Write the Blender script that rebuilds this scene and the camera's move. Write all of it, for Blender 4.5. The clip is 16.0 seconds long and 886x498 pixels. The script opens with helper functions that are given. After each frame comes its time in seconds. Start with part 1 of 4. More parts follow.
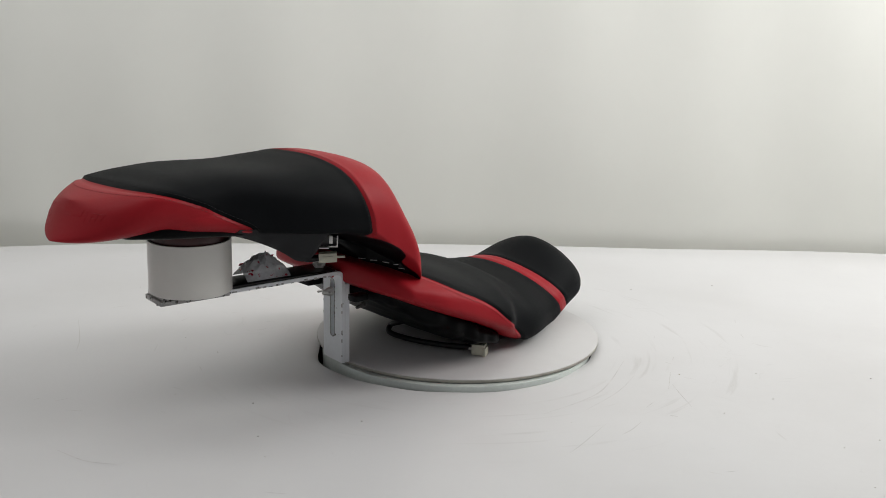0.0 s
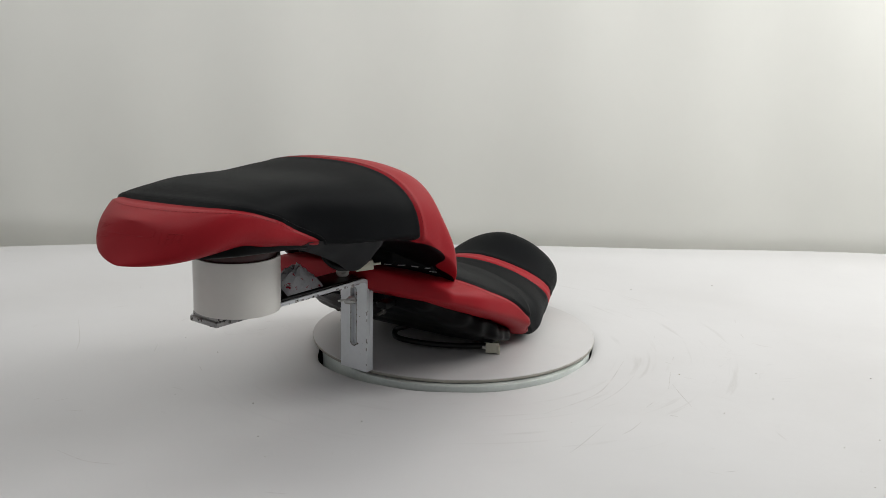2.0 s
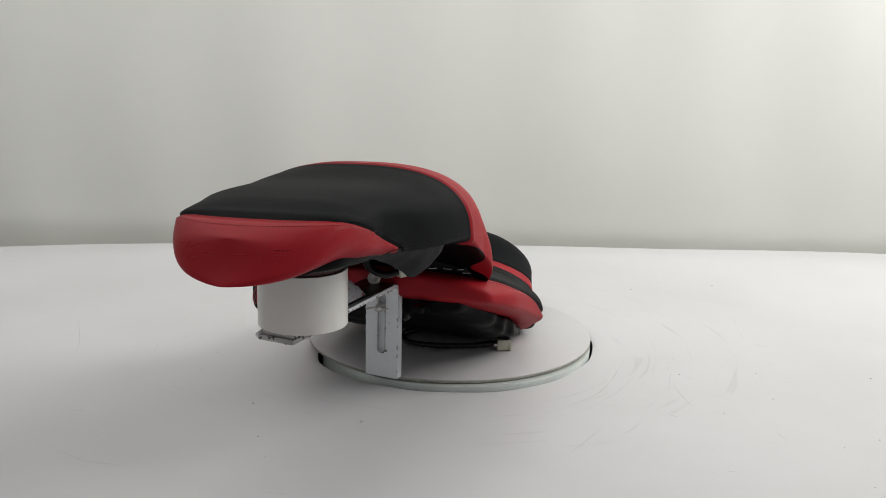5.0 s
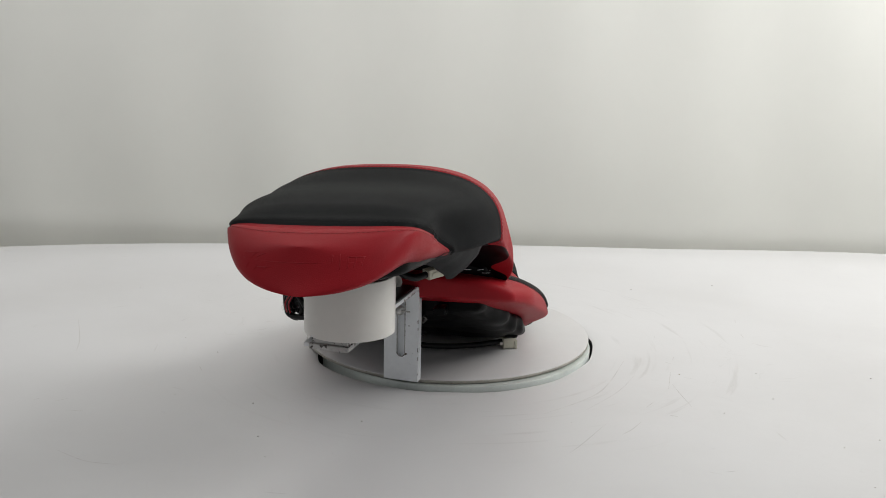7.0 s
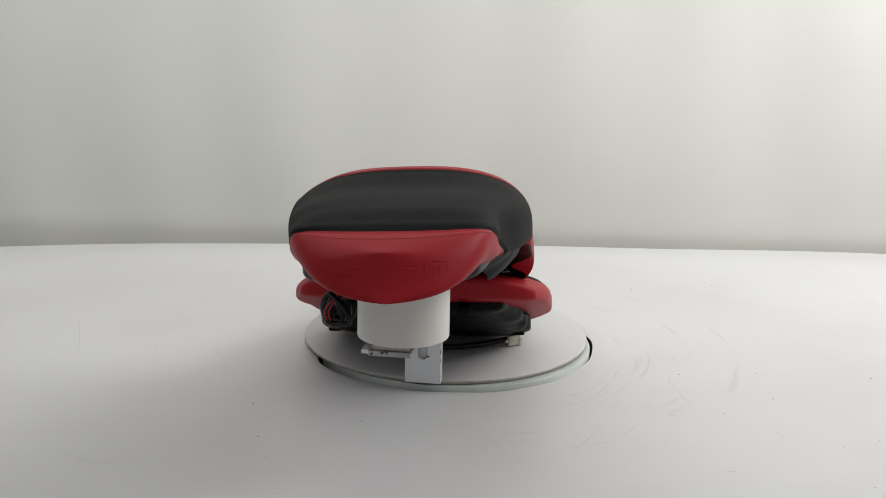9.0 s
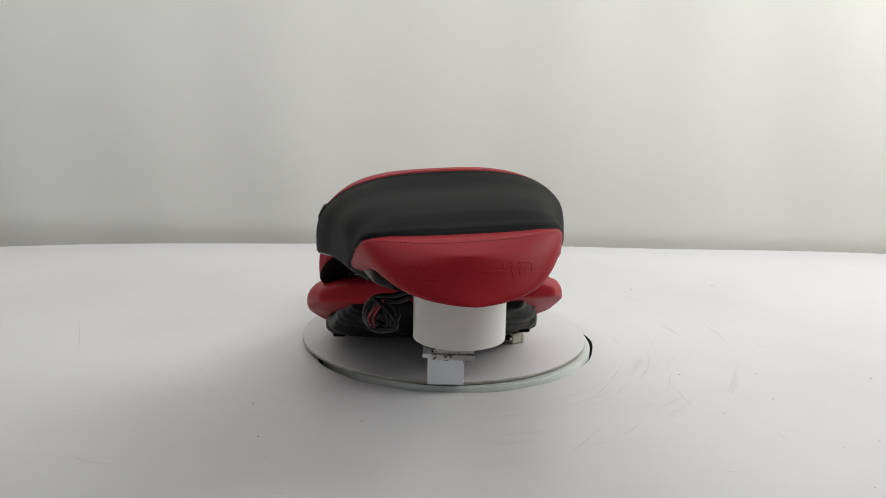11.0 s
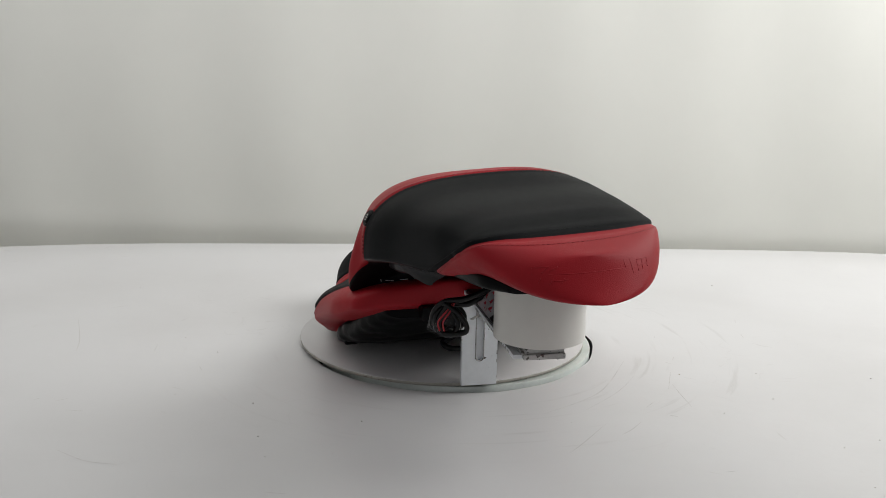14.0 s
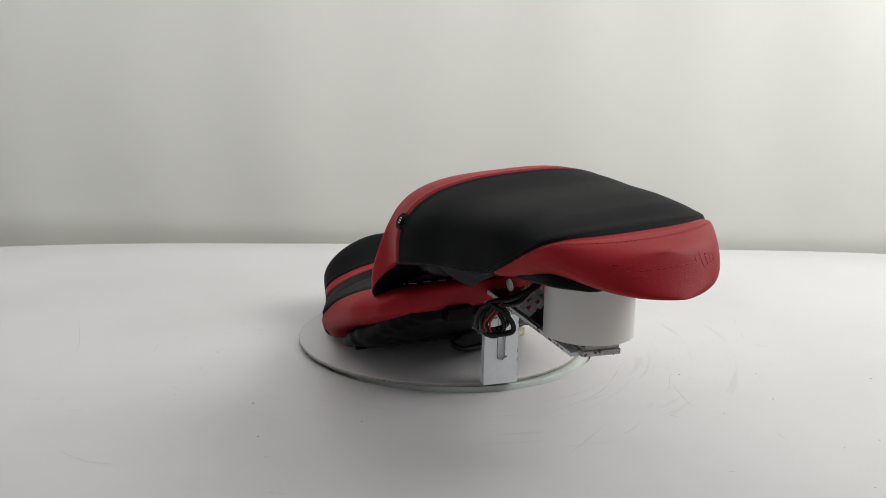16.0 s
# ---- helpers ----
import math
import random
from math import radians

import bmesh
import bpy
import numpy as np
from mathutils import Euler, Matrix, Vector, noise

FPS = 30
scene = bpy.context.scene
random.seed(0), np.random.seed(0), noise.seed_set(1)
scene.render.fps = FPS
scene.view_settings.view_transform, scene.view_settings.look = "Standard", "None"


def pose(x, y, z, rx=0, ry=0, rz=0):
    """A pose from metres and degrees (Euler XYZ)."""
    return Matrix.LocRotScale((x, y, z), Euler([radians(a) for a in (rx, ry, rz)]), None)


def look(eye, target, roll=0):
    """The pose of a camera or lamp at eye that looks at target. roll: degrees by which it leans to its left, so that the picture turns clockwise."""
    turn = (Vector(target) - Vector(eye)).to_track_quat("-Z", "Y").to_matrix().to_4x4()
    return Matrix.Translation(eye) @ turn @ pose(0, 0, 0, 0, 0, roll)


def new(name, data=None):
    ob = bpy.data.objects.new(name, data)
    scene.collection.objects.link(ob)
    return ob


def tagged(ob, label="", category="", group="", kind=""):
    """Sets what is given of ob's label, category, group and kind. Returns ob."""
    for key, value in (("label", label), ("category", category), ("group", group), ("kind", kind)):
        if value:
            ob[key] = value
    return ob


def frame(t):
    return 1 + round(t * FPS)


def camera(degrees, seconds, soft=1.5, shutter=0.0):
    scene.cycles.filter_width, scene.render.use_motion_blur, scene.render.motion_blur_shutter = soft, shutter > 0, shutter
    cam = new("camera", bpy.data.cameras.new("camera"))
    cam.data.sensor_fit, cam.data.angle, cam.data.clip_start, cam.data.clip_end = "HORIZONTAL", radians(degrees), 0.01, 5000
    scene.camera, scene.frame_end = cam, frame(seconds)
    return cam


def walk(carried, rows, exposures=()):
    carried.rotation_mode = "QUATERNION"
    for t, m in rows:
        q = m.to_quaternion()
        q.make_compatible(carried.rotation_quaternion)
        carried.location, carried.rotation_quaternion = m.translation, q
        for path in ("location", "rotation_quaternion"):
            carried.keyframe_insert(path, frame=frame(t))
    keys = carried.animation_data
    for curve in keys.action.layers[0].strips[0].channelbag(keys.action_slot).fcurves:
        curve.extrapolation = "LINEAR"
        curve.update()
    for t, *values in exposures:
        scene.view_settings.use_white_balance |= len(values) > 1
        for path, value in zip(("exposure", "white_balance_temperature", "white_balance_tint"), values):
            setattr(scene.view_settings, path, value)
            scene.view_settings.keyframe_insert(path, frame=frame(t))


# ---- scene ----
from mathutils.bvhtree import BVHTree

# ---- camera: it stands still on a tripod before the turntable ----
cam = camera(39.61, 16.0, soft=0.5)
EYE = (0.0, -1.4784, 0.4861)
AIM = (EYE[0] - 0.012415, EYE[1] + 0.969465, EYE[2] - 0.244915)
walk(cam, [(0, look(EYE, AIM, 1.196)), (16, look(EYE, AIM, 1.196))])

# the turntable's angle, in degrees, by seconds
TURN = [(0, -44.04), (0.5, -41.04), (1, -36.89), (1.5, -33.34), (2, -30.21), (2.5, -26.9), (3, -24.8), (3.5, -22.9),
        (4, -20.84), (6.5, -10.54), (7, -8.55), (7.5, -6.46), (8, -4.28), (8.5, -2.09), (9, 0), (11.5, 10.52),
        (12, 12.45), (12.5, 14.5), (13, 16.65), (13.5, 18.77), (14, 20.82), (14.5, 22.84), (15, 24.86), (15.5, 26.87), (16, 28.9)]
TURNING = []

# ---- light: a white studio room, ceiling panel, lamp beside the set, added left fill ----
world = bpy.data.worlds.new("world")
scene.world = world
world.use_nodes = True
world.node_tree.nodes["Background"].inputs[0].default_value = (0.97, 0.98, 1.0, 1)
world.node_tree.nodes["Background"].inputs[1].default_value = 0.235


def area_lamp(name, at, to, size, watts, colour=(0.990, 0.994, 0.975)):
    d = bpy.data.lights.new(name, "AREA")
    d.shape, d.size, d.size_y, d.energy, d.color = "RECTANGLE", size[0], size[1], watts, colour
    ob = new(name, d)
    ob.matrix_world = look(at, to)
    return ob


area_lamp("right_lamp", (1.65, 0.1, 1.45), (0.8, 0.95, 0.88), (1.3, 1.1), 37.5)
# added fill with no known source, brightens the backdrop's left side
area_lamp("left_fill", (-1.2, -0.1, 1.8), (-0.8, 0.95, 1.0), (1.3, 1.0), 9.5)
area_lamp("ceiling_lamp", (0.1, 0.35, 2.3), (0.1, 0.35, 0), (2.2, 1.2), 8.2)


# ---- materials ----
def material(name, colour, rough=0.5, metal=0.0, vary=0.0, scale=20.0, grain=0.0, grain_scale=900.0, rough_vary=0.0, coat=0.0, specular=0.5, dark=None, dark_at=0.62):
    """A Principled material with colour variation at two scales, fine relief and, with dark, blotches of wear."""
    m = bpy.data.materials.new(name)
    m.use_nodes = True
    nt = m.node_tree
    b = nt.nodes["Principled BSDF"]
    b.inputs["Base Color"].default_value = (*colour, 1)
    b.inputs["Roughness"].default_value = rough
    b.inputs["Metallic"].default_value = metal
    b.inputs["Coat Weight"].default_value = coat
    b.inputs["Specular IOR Level"].default_value = specular
    at = nt.nodes.new("ShaderNodeTexCoord").outputs["Object"]

    def noise_node(sc, detail=4.0):
        n = nt.nodes.new("ShaderNodeTexNoise")
        n.inputs["Scale"].default_value, n.inputs["Detail"].default_value = sc, detail
        nt.links.new(at, n.inputs["Vector"])
        return n.outputs["Fac"]

    last = None
    if vary:
        big, small = noise_node(scale), noise_node(scale * 9)
        add = nt.nodes.new("ShaderNodeMath")
        add.operation = "MULTIPLY_ADD"
        nt.links.new(small, add.inputs[0])
        add.inputs[1].default_value = 0.5
        nt.links.new(big, add.inputs[2])
        r = nt.nodes.new("ShaderNodeMapRange")
        r.inputs["From Min"].default_value, r.inputs["From Max"].default_value = 0.45, 1.05
        nt.links.new(add.outputs[0], r.inputs["Value"])
        mix = nt.nodes.new("ShaderNodeMix")
        mix.data_type = "RGBA"
        mix.inputs["A"].default_value = (*[c * (1 - vary) for c in colour], 1)
        mix.inputs["B"].default_value = (*[min(1, c * (1 + vary)) for c in colour], 1)
        nt.links.new(r.outputs[0], mix.inputs["Factor"])
        last = mix.outputs["Result"]
        if rough_vary:
            rr = nt.nodes.new("ShaderNodeMapRange")
            rr.inputs["To Min"].default_value, rr.inputs["To Max"].default_value = rough - rough_vary, rough + rough_vary
            nt.links.new(small, rr.inputs["Value"])
            nt.links.new(rr.outputs[0], b.inputs["Roughness"])
    if dark:
        spots = noise_node(scale * 3.3, 8.0)
        r = nt.nodes.new("ShaderNodeMapRange")
        r.inputs["From Min"].default_value, r.inputs["From Max"].default_value = dark_at, dark_at + 0.03
        nt.links.new(spots, r.inputs["Value"])
        mix = nt.nodes.new("ShaderNodeMix")
        mix.data_type = "RGBA"
        if last:
            nt.links.new(last, mix.inputs["A"])
        else:
            mix.inputs["A"].default_value = (*colour, 1)
        mix.inputs["B"].default_value = (*dark, 1)
        nt.links.new(r.outputs[0], mix.inputs["Factor"])
        last = mix.outputs["Result"]
    if last:
        nt.links.new(last, b.inputs["Base Color"])
    if grain:
        bump = nt.nodes.new("ShaderNodeBump")
        bump.inputs["Strength"].default_value, bump.inputs["Distance"].default_value = grain, 0.0006
        nt.links.new(noise_node(grain_scale, 3.0), bump.inputs["Height"])
        nt.links.new(bump.outputs["Normal"], b.inputs["Normal"])
    return m


BLACK = material("black_vinyl", (0.0030, 0.0036, 0.0045), 0.6, vary=0.15, scale=30, grain=0.4, grain_scale=1100, rough_vary=0.05, specular=0.075)
RED = material("red_vinyl", (0.31, 0.0095, 0.016), 0.46, vary=0.08, scale=24, grain=0.35, grain_scale=1100, rough_vary=0.05, specular=0.16)
PLASTIC = material("black_plastic", (0.0035, 0.0035, 0.004), 0.3, vary=0.2, scale=40, grain=0.1, grain_scale=400, rough_vary=0.06, specular=0.09)
MATTE = material("black_matte_plastic", (0.0020, 0.0021, 0.0024), 0.36, vary=0.25, scale=40, grain=0.3, grain_scale=300, specular=0.07)
FLAP = material("grey_black_flap", (0.017, 0.0175, 0.019), 0.6, vary=0.15, scale=50, grain=0.3, grain_scale=900, specular=0.15)
RUBBER = material("black_rubber", (0.0045, 0.0045, 0.0045), 0.32, vary=0.2, scale=60, specular=0.3)
THREAD_DARK = material("dark_thread", (0.0025, 0.0025, 0.003), 0.7, vary=0.2, scale=200)
THREAD_RED = material("dark_red_thread", (0.15, 0.006, 0.010), 0.7, vary=0.2, scale=200)
PAINT = material("white_paint", (0.78, 0.80, 0.82), 0.42, vary=0.06, scale=25, grain=0.15, grain_scale=500, dark=(0.10, 0.08, 0.07), dark_at=0.70)
WORN = material("worn_steel", (0.42, 0.41, 0.40), 0.5, 0.3, vary=0.3, scale=60, dark=(0.06, 0.05, 0.045), dark_at=0.58)
PIPE = material("white_pvc", (0.70, 0.68, 0.64), 0.32, vary=0.03, scale=12, grain=0.05, grain_scale=200)
# dark pad; the red-brown tone is a reflection put into the colour
PADDING = material("dark_pad_red_reflection", (0.05, 0.010, 0.010), 0.35, vary=0.5, scale=60)
BOARD = material("white_board", (0.53, 0.517, 0.515), 0.45, vary=0.03, scale=8, grain=0.05, grain_scale=300)
BOARD_EDGE = material("board_edge", (0.36, 0.34, 0.30), 0.6, vary=0.3, scale=60, dark=(0.2, 0.18, 0.15), dark_at=0.64)
STEEL = material("turntable_steel", (0.60, 0.64, 0.61), 0.4, 0.3, vary=0.1, scale=30)
ZINC = material("zinc_bolt", (0.55, 0.54, 0.52), 0.3, 0.9, vary=0.15, scale=90)
DULL = material("dull_steel", (0.22, 0.21, 0.20), 0.5, 0.8, vary=0.25, scale=90)
CREAM = material("cream_nylon", (0.55, 0.53, 0.43), 0.45, vary=0.08, scale=80)
STAPLE = material("staple_steel", (0.75, 0.75, 0.75), 0.35, 0.6)
WIRE_RED = material("red_wire", (0.35, 0.012, 0.02), 0.4)
INK_RED = material("red_print", (0.40, 0.02, 0.04), 0.5)
WELL = material("dark_housing", (0.02, 0.02, 0.02), 0.6, vary=0.2, scale=20)


def clear_film():
    m = bpy.data.materials.new("clear_film")
    m.use_nodes = True
    b = m.node_tree.nodes["Principled BSDF"]
    b.inputs["Base Color"].default_value = (0.9, 0.9, 0.92, 1)
    b.inputs["Roughness"].default_value = 0.12
    b.inputs["Alpha"].default_value = 0.035
    return m


def sheet_material():
    """White plastic sheet: faint blotches, ring-shaped rub marks beside the turntable, hairline scratches and specks."""
    m = bpy.data.materials.new("white_sheet")
    m.use_nodes = True
    nt = m.node_tree
    b = nt.nodes["Principled BSDF"]
    b.inputs["Roughness"].default_value = 0.42
    b.inputs["Specular IOR Level"].default_value = 0.4
    link = nt.links.new
    at = nt.nodes.new("ShaderNodeTexCoord").outputs["Object"]

    def math_node(op, a, c=None, d=None):
        n = nt.nodes.new("ShaderNodeMath")
        n.operation = op
        for k, v in enumerate((a, c, d)):
            if v is None:
                continue
            if isinstance(v, (int, float)):
                n.inputs[k].default_value = v
            else:
                link(v, n.inputs[k])
        return n.outputs[0]

    def step(v, lo, hi, a=0.0, c=1.0):
        n = nt.nodes.new("ShaderNodeMapRange")
        n.interpolation_type = "SMOOTHSTEP"
        for key, val in (("From Min", lo), ("From Max", hi), ("To Min", a), ("To Max", c)):
            n.inputs[key].default_value = val
        link(v, n.inputs["Value"])
        return n.outputs[0]

    def noise_at(vec, sc, detail=3.0, distort=0.0):
        n = nt.nodes.new("ShaderNodeTexNoise")
        n.inputs["Scale"].default_value, n.inputs["Detail"].default_value, n.inputs["Distortion"].default_value = sc, detail, distort
        link(vec, n.inputs["Vector"])
        return n.outputs["Fac"]

    sep = nt.nodes.new("ShaderNodeSeparateXYZ")
    link(at, sep.inputs[0])
    x, y = sep.outputs["X"], sep.outputs["Y"]
    r = math_node("SQRT", math_node("ADD", math_node("MULTIPLY", x, x), math_node("MULTIPLY", y, y)))
    ang = math_node("ARCTAN2", y, x)
    polar = nt.nodes.new("ShaderNodeCombineXYZ")
    link(math_node("MULTIPLY", r, 90.0), polar.inputs[0])
    link(math_node("MULTIPLY", ang, 2.2), polar.inputs[1])
    rub = step(noise_at(polar.outputs[0], 1.0, 5.0, 0.3), 0.57, 0.74)
    near = math_node("MULTIPLY", step(r, 0.19, 0.22), step(r, 0.33, 0.40, 1.0, 0.0))
    side = step(x, -0.10, 0.16, 0.3, 1.0)
    rub = math_node("MULTIPLY", math_node("MULTIPLY", rub, near), side)
    # hairline scratches, in patches
    warp = noise_at(at, 4.0, 2.0)
    scr = math_node("ABSOLUTE", math_node("SUBTRACT", noise_at(at, 13.0, 1.5, 1.2), 0.5))
    scratch = math_node("MULTIPLY", step(scr, 0.0, 0.009, 1.0, 0.0), step(warp, 0.48, 0.62))
    blot = step(noise_at(at, 3.0, 5.0), 0.35, 0.75)
    specks = nt.nodes.new("ShaderNodeTexVoronoi")
    specks.inputs["Scale"].default_value = 26.0
    link(at, specks.inputs["Vector"])
    spot = math_node("MULTIPLY", step(specks.outputs["Distance"], 0.018, 0.03, 1.0, 0.0), step(noise_at(at, 9.0), 0.5, 0.54))
    dirt = math_node("ADD", math_node("MULTIPLY", rub, 0.22), math_node("MULTIPLY", math_node("MULTIPLY", scratch, step(noise_at(at, 31.0, 2.0), 0.50, 0.58)), 0.10))
    dirt = math_node("ADD", dirt, math_node("MULTIPLY", blot, 0.17))
    dirt = math_node("ADD", dirt, math_node("MULTIPLY", spot, 0.5))
    mix = nt.nodes.new("ShaderNodeMix")
    mix.data_type = "RGBA"
    mix.inputs["A"].default_value = (0.630, 0.622, 0.626, 1)
    mix.inputs["B"].default_value = (0.33, 0.31, 0.29, 1)
    link(dirt, mix.inputs["Factor"])
    link(mix.outputs["Result"], b.inputs["Base Color"])
    bump = nt.nodes.new("ShaderNodeBump")
    bump.inputs["Strength"].default_value, bump.inputs["Distance"].default_value = 0.4, 0.004
    link(noise_at(at, 7.0, 4.0), bump.inputs["Height"])
    link(bump.outputs["Normal"], b.inputs["Normal"])
    return m


SHEET = sheet_material()
SCUFF = material("grey_scuff", (0.47, 0.455, 0.44), 0.5, vary=0.25, scale=60)
SCUFF_SOFT = material("pale_scuff", (0.545, 0.53, 0.525), 0.5, vary=0.15, scale=60)
CLOTH = material("white_cloth", (0.84, 0.835, 0.79), 0.85, vary=0.015, scale=2.5, grain=0.05, grain_scale=500)
FILM = clear_film()


# ---- shape helpers ----
def part(name, bm, mat, parent=None, label="", smooth=True, sharp=None):
    me = bpy.data.meshes.new(name)
    bm.normal_update()
    bm.to_mesh(me)
    bm.free()
    if mat:
        me.materials.append(mat)
    if smooth:
        me.shade_smooth()
        if sharp:
            me.set_sharp_from_angle(angle=radians(sharp))
    ob = new(name, me)
    ob.parent = parent
    if label:
        ob["label"] = label
    return ob


def box(bm, lo, hi, bevel=0.0, m=None, segments=2):
    made = bmesh.new()
    vs = bmesh.ops.create_cube(made, size=1.0)["verts"]
    for v in vs:
        v.co = Vector([lo[k] + (v.co[k] + 0.5) * (hi[k] - lo[k]) for k in range(3)])
    if bevel:
        bmesh.ops.bevel(made, geom=list(made.edges), offset=bevel, segments=segments, affect="EDGES", profile=0.6)
    return merge(bm, made, m)


def merge(bm, other, m=None):
    """Moves the faces of other into bm."""
    other.verts.index_update()
    vs = [bm.verts.new(m @ v.co if m is not None else v.co) for v in other.verts]
    for f in other.faces:
        bm.faces.new([vs[v.index] for v in f.verts])
    other.free()
    return bm


def lathe(bm, rows, steps=64, centre=(0, 0), close=False, m=None):
    """A turned form: rows of (radius, z)."""
    rings = []
    for r, z in rows:
        ring = []
        for k in range(steps):
            co = Vector((centre[0] + r * math.cos(2 * math.pi * k / steps), centre[1] + r * math.sin(2 * math.pi * k / steps), z))
            ring.append(bm.verts.new(m @ co if m is not None else co))
        rings.append(ring)
    made = []
    for a, b in zip(rings, rings[1:] + (rings[:1] if close else [])):
        for k in range(steps):
            made.append(bm.faces.new((a[k], a[(k + 1) % steps], b[(k + 1) % steps], b[k])))
    if not close:
        made.append(bm.faces.new(rings[0][::-1]))
        made.append(bm.faces.new(rings[-1]))
    bmesh.ops.recalc_face_normals(bm, faces=made)
    return bm


def smooth_path(points, per=8, closed=False):
    """Catmull-Rom through the points."""
    pts = [Vector(p) for p in points]
    n = len(pts)
    out = []
    for k in range(n if closed else n - 1):
        if closed:
            p0, p1, p2, p3 = (pts[(k + d) % n] for d in (-1, 0, 1, 2))
        else:
            p0, p1, p2, p3 = pts[max(k - 1, 0)], pts[k], pts[k + 1], pts[min(k + 2, n - 1)]
        for j in range(per):
            t = j / per
            out.append(0.5 * (2 * p1 + (p2 - p0) * t + (2 * p0 - 5 * p1 + 4 * p2 - p3) * t * t + (3 * p1 - p0 - 3 * p2 + p3) * t ** 3))
    if not closed:
        out.append(pts[-1])
    return out


def tube(bm, path, r, sides=8, flat=1.0):
    """A cable along a path; flat below 1 makes a flat ribbon cable."""
    rings = []
    ref = Vector((0.13, 0.21, 0.97))
    for k, p in enumerate(path):
        d = (path[min(k + 1, len(path) - 1)] - path[max(k - 1, 0)]).normalized()
        a = (ref - d * ref.dot(d)).normalized()
        ref = a
        b = d.cross(a)
        rings.append([bm.verts.new(p + (a * math.cos(2 * math.pi * j / sides) * flat + b * math.sin(2 * math.pi * j / sides)) * r) for j in range(sides)])
    for a, b in zip(rings, rings[1:]):
        for j in range(sides):
            bm.faces.new((a[j], a[(j + 1) % sides], b[(j + 1) % sides], b[j]))
    bm.faces.new(rings[0][::-1])
    bm.faces.new(rings[-1])
    return bm


def thing(name, label, category, group="", kind=""):
    return tagged(new(name), label, category, group, kind)


def column(s, table, col):
    """Smooth values of a table's column at the places s (monotone cubic)."""
    xs = np.array([r[0] for r in table])
    ys = np.array([r[col] for r in table])
    d = np.diff(ys) / np.diff(xs)
    m = np.empty(len(xs))
    m[0], m[-1] = d[0], d[-1]
    for k in range(1, len(xs) - 1):
        m[k] = 0 if d[k - 1] * d[k] <= 0 else 2 * d[k - 1] * d[k] / (d[k - 1] + d[k])
    s = np.clip(s, xs[0], xs[-1])
    k = np.clip(np.searchsorted(xs, s, side="right") - 1, 0, len(xs) - 2)
    h = xs[k + 1] - xs[k]
    t = (s - xs[k]) / h
    return (1 + 2 * t) * (1 - t) ** 2 * ys[k] + t * (1 - t) ** 2 * h * m[k] + t * t * (3 - 2 * t) * ys[k + 1] + t * t * (t - 1) * h * m[k + 1]


def ease(v, lo, hi):
    t = min(1, max(0, (v - lo) / (hi - lo)))
    return t * t * (3 - 2 * t)


# ---- the setting ----
SCUFFS = [((0.205, -0.053), (0.164, -0.161), (0.097, -0.235), 1.6), ((0.339, -0.264), (0.344, -0.285), 0.8), ((0.253, -0.123), (0.258, -0.160), (0.263, -0.194), 0.8),
          ((0.224, -0.180), (0.211, -0.203), 1.2), ((0.233, -0.226), (0.242, -0.229), 2.4), ((0.383, 0.043), (0.393, 0.032), (0.406, 0.027), 1.4),
          ((0.213, -0.098), (0.187, -0.154), (0.144, -0.217), 0.9), ((0.199, -0.251), (0.186, -0.274), (0.174, -0.289), 0.8), ((0.160, -0.262), (0.131, -0.316), (0.116, -0.341), 0.6),
          ((-0.498, 0.061), (-0.472, -0.018), (-0.463, -0.062), 0.7), ((-0.392, -0.358), (-0.356, -0.383), (-0.322, -0.390), 1.4), ((-0.371, -0.029), (-0.369, -0.060), 0.6),
          ((-0.416, -0.254), (-0.394, -0.256), 0.8), ((-0.174, -0.439), (-0.152, -0.442), 1.2), ((0.257, -0.084), (0.246, -0.140), 0.7)]
chance = random.Random(11)
for _ in range(22):
    # short strokes strewn over the sheet, most of them beside the turntable
    sx, sy, turned = chance.choice((-1, 1, 1)) * chance.uniform(0.24, 0.55), chance.uniform(-0.40, 0.15), chance.uniform(0, 3.1)
    reach = chance.uniform(0.004, 0.022)
    SCUFFS.append(((sx, sy), (sx + reach * math.cos(turned), sy + reach * math.sin(turned)), chance.uniform(0.5, 1.3)))


def build_scuffs(tree):
    """Thin pencil-like scuffs rubbed into the sheet: start, bend and end on the table, and width in millimetres."""
    for mat, low, high in ((SCUFF, 0.0, 0.9), (SCUFF_SOFT, 0.9, 9.0)):
        bm = bmesh.new()
        for *points, width in SCUFFS:
            if not low <= width < high:
                continue
            path = smooth_path([(x, y, 0) for x, y in points], 10)
            rows = []
            for k, p in enumerate(path):
                d = (path[min(k + 1, len(path) - 1)] - path[max(k - 1, 0)]).normalized()
                t = k / (len(path) - 1)
                w = 0.0005 * width * (0.25 + 0.75 * math.sin(math.pi * t)) * (1 + 0.5 * noise.noise((p.x * 90, p.y * 90, 2)))
                side = Vector((-d.y, d.x, 0)) * w
                line = []
                for q in (p - side, p + side):
                    hit = tree.ray_cast(Vector((q.x, q.y, 0.3)), Vector((0, 0, -1)))[0]
                    line.append(bm.verts.new((q.x, q.y, (hit.z if hit else -0.012) + 0.0002)))
                rows.append(line)
            for a, b in zip(rows, rows[1:]):
                bm.faces.new((a[0], b[0], b[1], a[1]))
        bmesh.ops.recalc_face_normals(bm, faces=bm.faces)
        tagged(part("scuffs", bm, mat), "faint grey scuff marks on the white sheet", "scuffs", kind="stuff")


